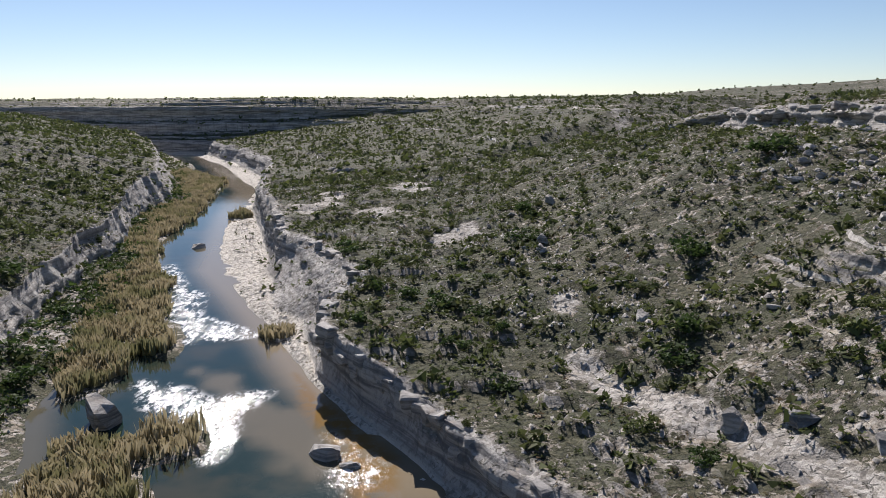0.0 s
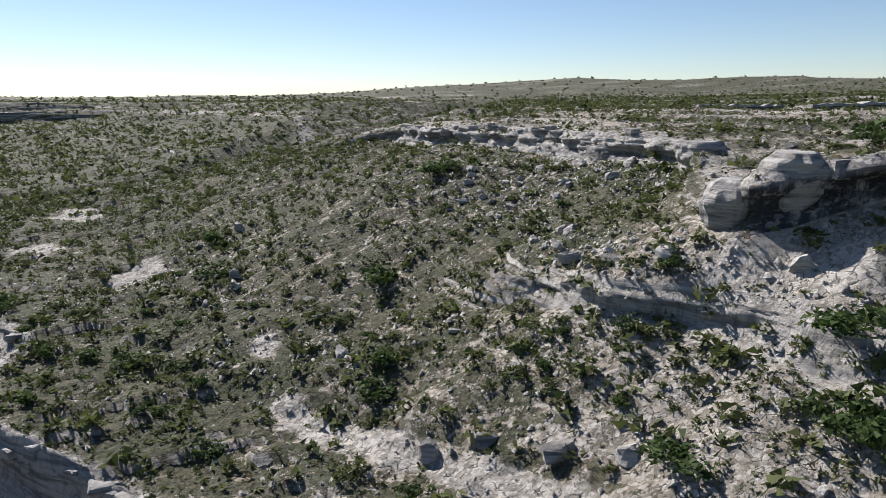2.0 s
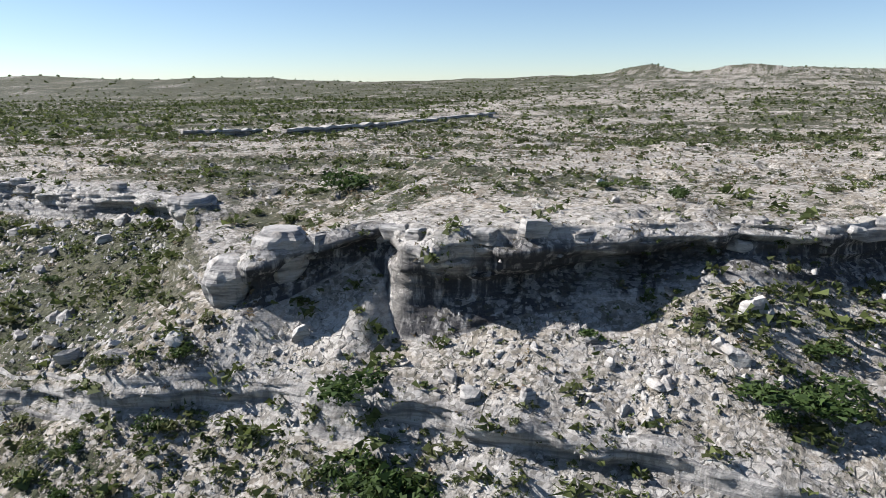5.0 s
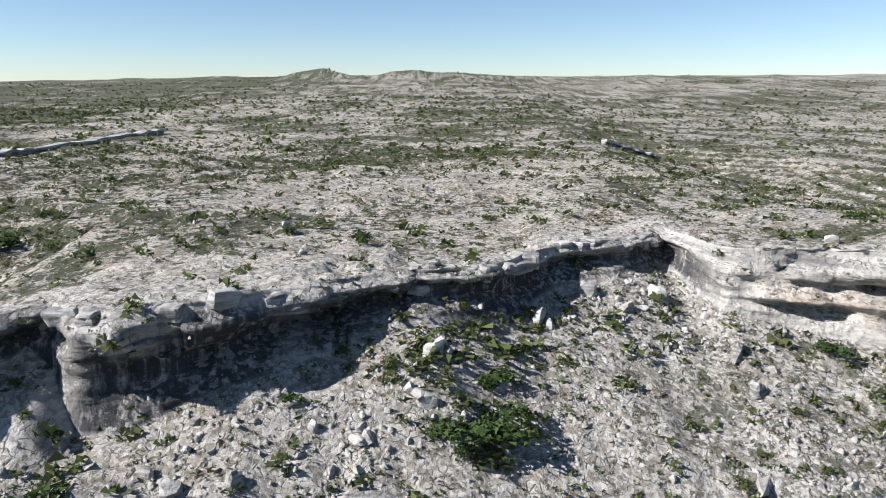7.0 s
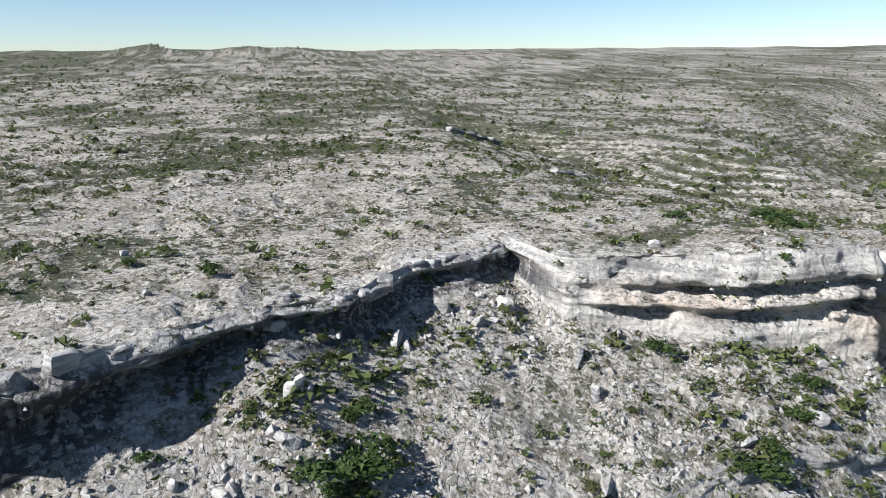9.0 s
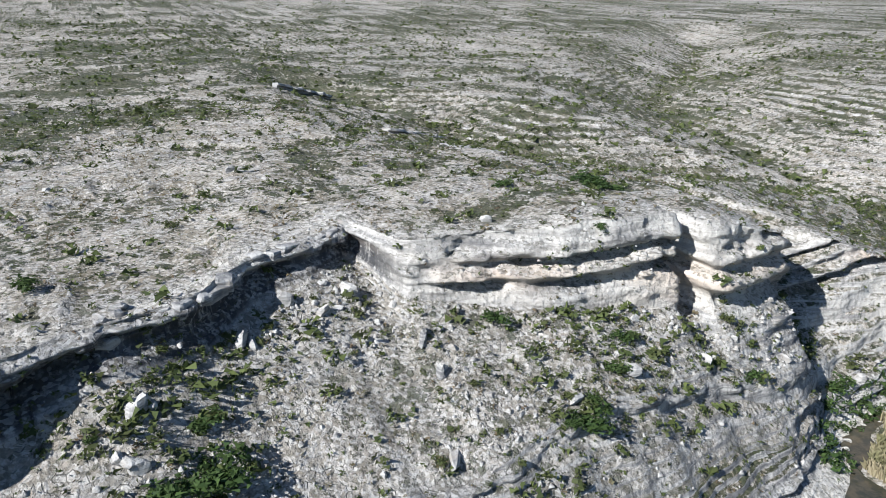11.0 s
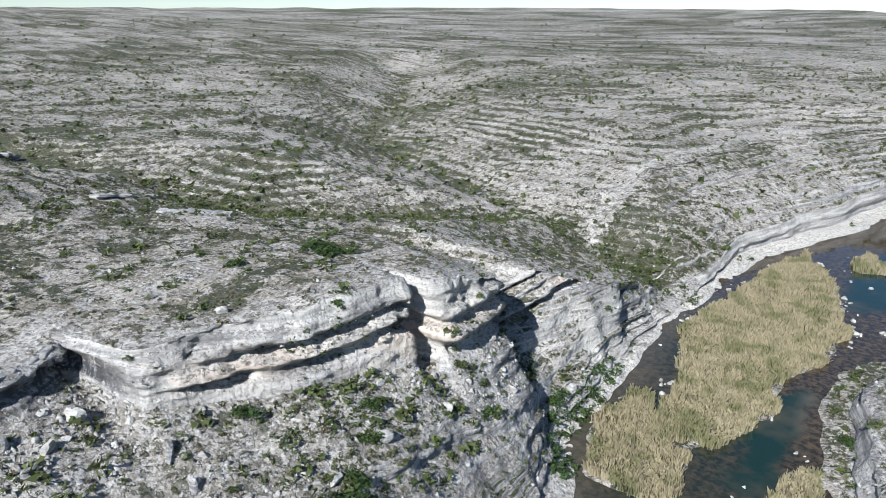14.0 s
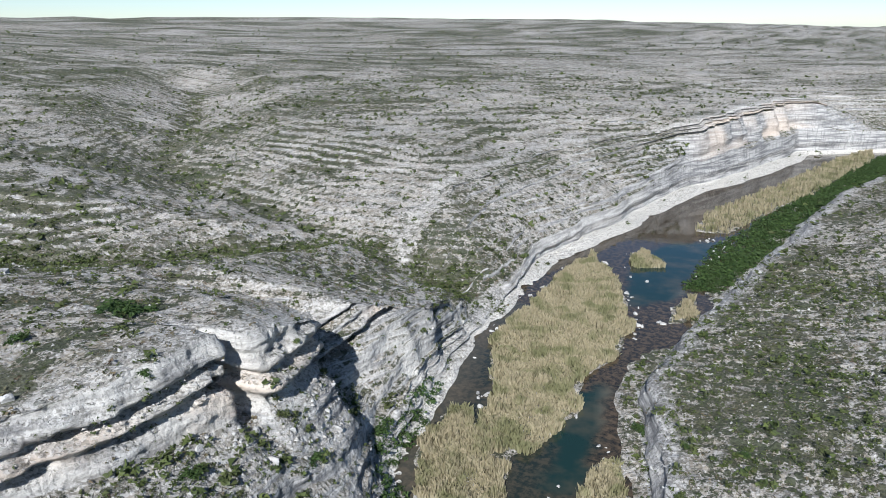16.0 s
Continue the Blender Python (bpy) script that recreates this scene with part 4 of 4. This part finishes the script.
def place_caprock():
    meshes = [block_mesh(5.3 * k) for k in range(7)]
    n = 0
    for level, y0, y1, tiers, scale in ((12.0, -37, 66, (1.2,), 1.0), (7.0, 55, 210, (1.1, 3.2), 0.95), (12.0, 97, 228, (0.9, 2.8), 0.9)):
        col = int(np.argmax(GP[0] >= level))
        rx, ry, rz = GX[:, col], GY[:, col], GZ[:, col]
        for tier, drop in enumerate(tiers):
            y = y0 + 1.0 * tier
            while y < y1:
                half = scale * (0.9 + 1.5 * rng.random())
                j = int(np.argmin(np.abs(ry - (y + half))))
                t = Vector((rx[min(j + 3, len(rx) - 1)] - rx[j - 3], ry[min(j + 3, len(ry) - 1)] - ry[j - 3], 0))
                y += half * max(0.35, abs(t.normalized().y)) * 2.05
                if rng.random() < 0.42 + 0.12 * tier or t.length > 14:
                    continue
                ang = math.atan2(t.y, t.x)
                out = Vector((-t.y, t.x, 0)).normalized()
                high = scale * (0.6 + 0.6 * rng.random())
                at = Vector((rx[j], ry[j], rz[j] - drop * scale + 0.45 * rng.normal())) + out * (-0.2 - 0.3 * tier + 0.8 * rng.random())
                ob = new("caprock_block", meshes[n % 7])
                ob.matrix_basis = Matrix.Translation(at) @ Matrix.Rotation(ang + 0.3 * rng.normal(), 4, "Z") @ Matrix.Rotation(0.10 * rng.normal(), 4, "Y") @ Matrix.Diagonal((half, scale * (0.9 + 0.5 * rng.random()), high, 1))
                tagged(ob, "weathered grey limestone block at the cliff's brink", "rock", "caprock blocks")
                n += 1


place_caprock()


# ---- standing rocks and ledges ----
def standing_rock(name, x, y, z, profile, label, seed):
    """A weathered pillar: rings of (height, half-width), pinched where the softer beds are."""
    bm = bmesh.new()
    rings = []
    hs = np.linspace(profile[0][0], profile[-1][0], 26)
    rs = np.interp(hs, [h for h, _ in profile], [r for _, r in profile])
    for h, r in zip(hs, rs):
        ring = []
        for k in range(28):
            a = k * math.tau / 28
            d = Vector((math.cos(a), math.sin(a), 0))
            q = r * (1 + 0.30 * noise.noise(d * 1.2 + Vector((seed, 0, h * 0.18))) + 0.14 * noise.noise(d * 3.2 + Vector((0, seed, h * 0.7))))
            ring.append(bm.verts.new(d * q + Vector((0, 0, h))))
        rings.append(ring)
    for r0, r1 in zip(rings, rings[1:]):
        for k in range(28):
            bm.faces.new((r0[k], r0[(k + 1) % 28], r1[(k + 1) % 28], r1[k]))
    bm.faces.new(rings[-1])
    me = bpy.data.meshes.new(name)
    bm.to_mesh(me)
    bm.free()
    me.materials.append(ROCK)
    ob = new(name, me)
    ob.location = (x, y, z)
    return tagged(ob, label, "rock")


standing_rock("rock_pillar", 70.5, 65, 33.0, [(-2, 3.4), (1, 2.2), (3, 2.7), (5, 3.6), (7, 3.3), (8, 1.6)], "dark mushroom-shaped limestone pillar at the cliff's end", 3)
standing_rock("rock_pillar", 74.5, 59.5, 33.5, [(-2, 4.0), (2, 2.6), (5, 2.9), (8, 3.9), (10, 3.7), (11, 2.6)], "pale waisted limestone pillar beside the cliff", 8)
standing_rock("capstone_outcrop", 99, 99.5, 38.0, [(-1, 4.6), (0.8, 3.7), (2, 4.6), (4, 4.8), (5, 3.8)], "flat-topped limestone capstone on a pale neck", 5)


def ledge(name, a, b, thick, label):
    bm = bmesh.new()
    a, b = Vector(a), Vector(b)
    along, n = (b - a), 40
    side = Vector((-along.y, along.x, 0)).normalized()
    rings = []
    for i in range(n + 1):
        t = i / n
        c = a + along * t + side * 2.2 * noise.noise(Vector((t * 7, thick, 0)))
        w = (1.6 + 1.4 * noise.noise(Vector((t * 11, 3, 0)))) * math.sin(math.pi * (0.06 + 0.88 * t)) ** 0.4
        top = thick * (1 + 0.4 * noise.noise(Vector((t * 13, 9, 0))))
        rings.append([bm.verts.new(c + side * u * (abs(w) + 0.8) + Vector((0, 0, h))) for u, h in ((-0.5, -1.5), (-0.4, top * 0.4), (-1.2, top * 0.55), (-1.1, top), (1.2, top * 0.92), (1.5, -1.5))])
    for r0, r1 in zip(rings, rings[1:]):
        for k in range(6):
            bm.faces.new((r0[k], r0[(k + 1) % 6], r1[(k + 1) % 6], r1[k]))
    for r in (rings[0], rings[-1]):
        bm.faces.new(r)
    bmesh.ops.recalc_face_normals(bm, faces=bm.faces)
    me = bpy.data.meshes.new(name)
    bm.to_mesh(me)
    bm.free()
    me.materials.append(ROCK)
    return tagged(new(name, me), label, "rock ledge")


def ledge_on_ground(name, x0, y0, x1, y1, thick, label):
    return ledge(name, (x0, y0, terrain_at(x0, y0)), (x1, y1, terrain_at(x1, y1)), thick, label)


ledge_on_ground("rock_ledge", 335, -75, 353, -106, 2.4, "dark overhanging ledge on a low knoll")
ledge_on_ground("rock_ledge", 214, 167, 255, 148, 2.2, "long dark ledge cutting the scrub plateau")
ledge_on_ground("rock_ledge", 255, 148, 353, 139, 2.0, "dark stepped ledge at a side canyon")
ledge_on_ground("rock_ledge", 246, -95, 264, -125, 1.8, "dark overhanging ledge above a grassy hollow")
ledge_on_ground("rock_ledge", 216, -101, 198, -117, 1.3, "thin pale ledge with a dark overhang")
ledge_on_ground("rock_ledge", 194, 197, 218, 181, 1.8, "broken dark ledge on the plateau")


# ---- reeds and the trees along the river ----
def reed_bed(name, rings, count, height, label):
    """Standing blades within the rings."""
    xs, ys = [], []
    area = [abs(sum(a[0] * b[1] - b[0] * a[1] for a, b in zip(r, r[1:] + r[:1]))) / 2 for r in rings]
    for ring, a in zip(rings, area):
        k = int(count * a / sum(area))
        q = np.array(ring)
        u = q.min(0) - 2 + rng.random((k * 6 + 50, 2)) * (q.max(0) - q.min(0) + 4)
        ok = inside(u[:, 0], u[:, 1], ring) + 2.2 * fbm(u[:, 0], u[:, 1], 7, 3, 78) > 0
        ok &= fbm(u[:, 0], u[:, 1], 11, 3, 79) > -1.0
        xs.append(u[ok, 0][:k]), ys.append(u[ok, 1][:k])
    x, y = np.concatenate(xs), np.concatenate(ys)
    count = len(x)
    clump = vnoise(x / 3.0, y / 3.0, 77)
    h = height * (0.25 + 1.0 * clump + 0.25 * rng.random(count))
    t = rng.random(count) * 6.283
    wx, wy = np.cos(t) * 0.16, np.sin(t) * 0.16
    lean = rng.normal(size=(count, 2)) * 0.28
    z0 = np.full(count, -0.2)
    quad = np.stack([np.stack([x - wx, y - wy, z0], -1), np.stack([x + wx, y + wy, z0], -1),
                     np.stack([x + wx * 1.6 + lean[:, 0] * 0.5, y + wy * 1.6 + lean[:, 1] * 0.5, h * 0.7], -1),
                     np.stack([x + lean[:, 0] * 1.6, y + lean[:, 1] * 1.6, h], -1)], 1)
    ob = new(name, from_arrays(name, quad.reshape(-1, 3), np.arange(count * 4).reshape(-1, 4), REED))
    return tagged(ob, label, "reeds", kind="stuff")


reed_bed("reed_bed", SOUTH_BED, 60000, 2.6, "tall straw-coloured reeds standing in the river channel")
reed_bed("reed_bed", NORTH_BED, 42000, 2.8, "tawny river reeds with dark waterline clumps")
reed_bed("reed_bed", FAR_BED, 12000, 3.0, "pale reeds along the far river bank")
BANK = ((GP > 1.8) & (GP < 3.1)) * dA * LAND
scatter("bank_trees", dA * smooth(0.5 + inside(GX, GY, HEDGE) / 4) * 1.6 + BANK * smooth((GY - 70) / 20) * smooth((420 - GY) / 60) * 0.5 + 1.0 * dA * ((GP > 5.3) & (GP < 7.6)) * smooth((30 - np.abs(GY + 138)) / 10), 4500, (1.0, 2.6), 26, 0.3, TREE, "dense green trees lining the river bank", "trees")


def river_stones():
    """Pale worn stones along the edges of the reed beds and in the pools."""
    around = 0 * GX
    for ring in SOUTH_BED + POOLS:
        around = np.maximum(around, smooth(1 - np.abs(inside(GX, GY, ring) + 2) / 4))
    weight = dA * around * (GP > 2.8) * (GP < 5.4) * smooth(fbm(GX, GY, 12, 3, 57) * 1.6 - 0.1)
    for n, i in enumerate(pick(weight, 130)):
        put_boulder(GX.ravel()[i] + rng.normal() * 0.8, GY.ravel()[i] + rng.normal() * 0.8, -0.12, 0.35 + 0.8 * rng.random() ** 2, 2 * n, "river_stone", "pale worn limestone block in the shallows", "river stones")


river_stones()
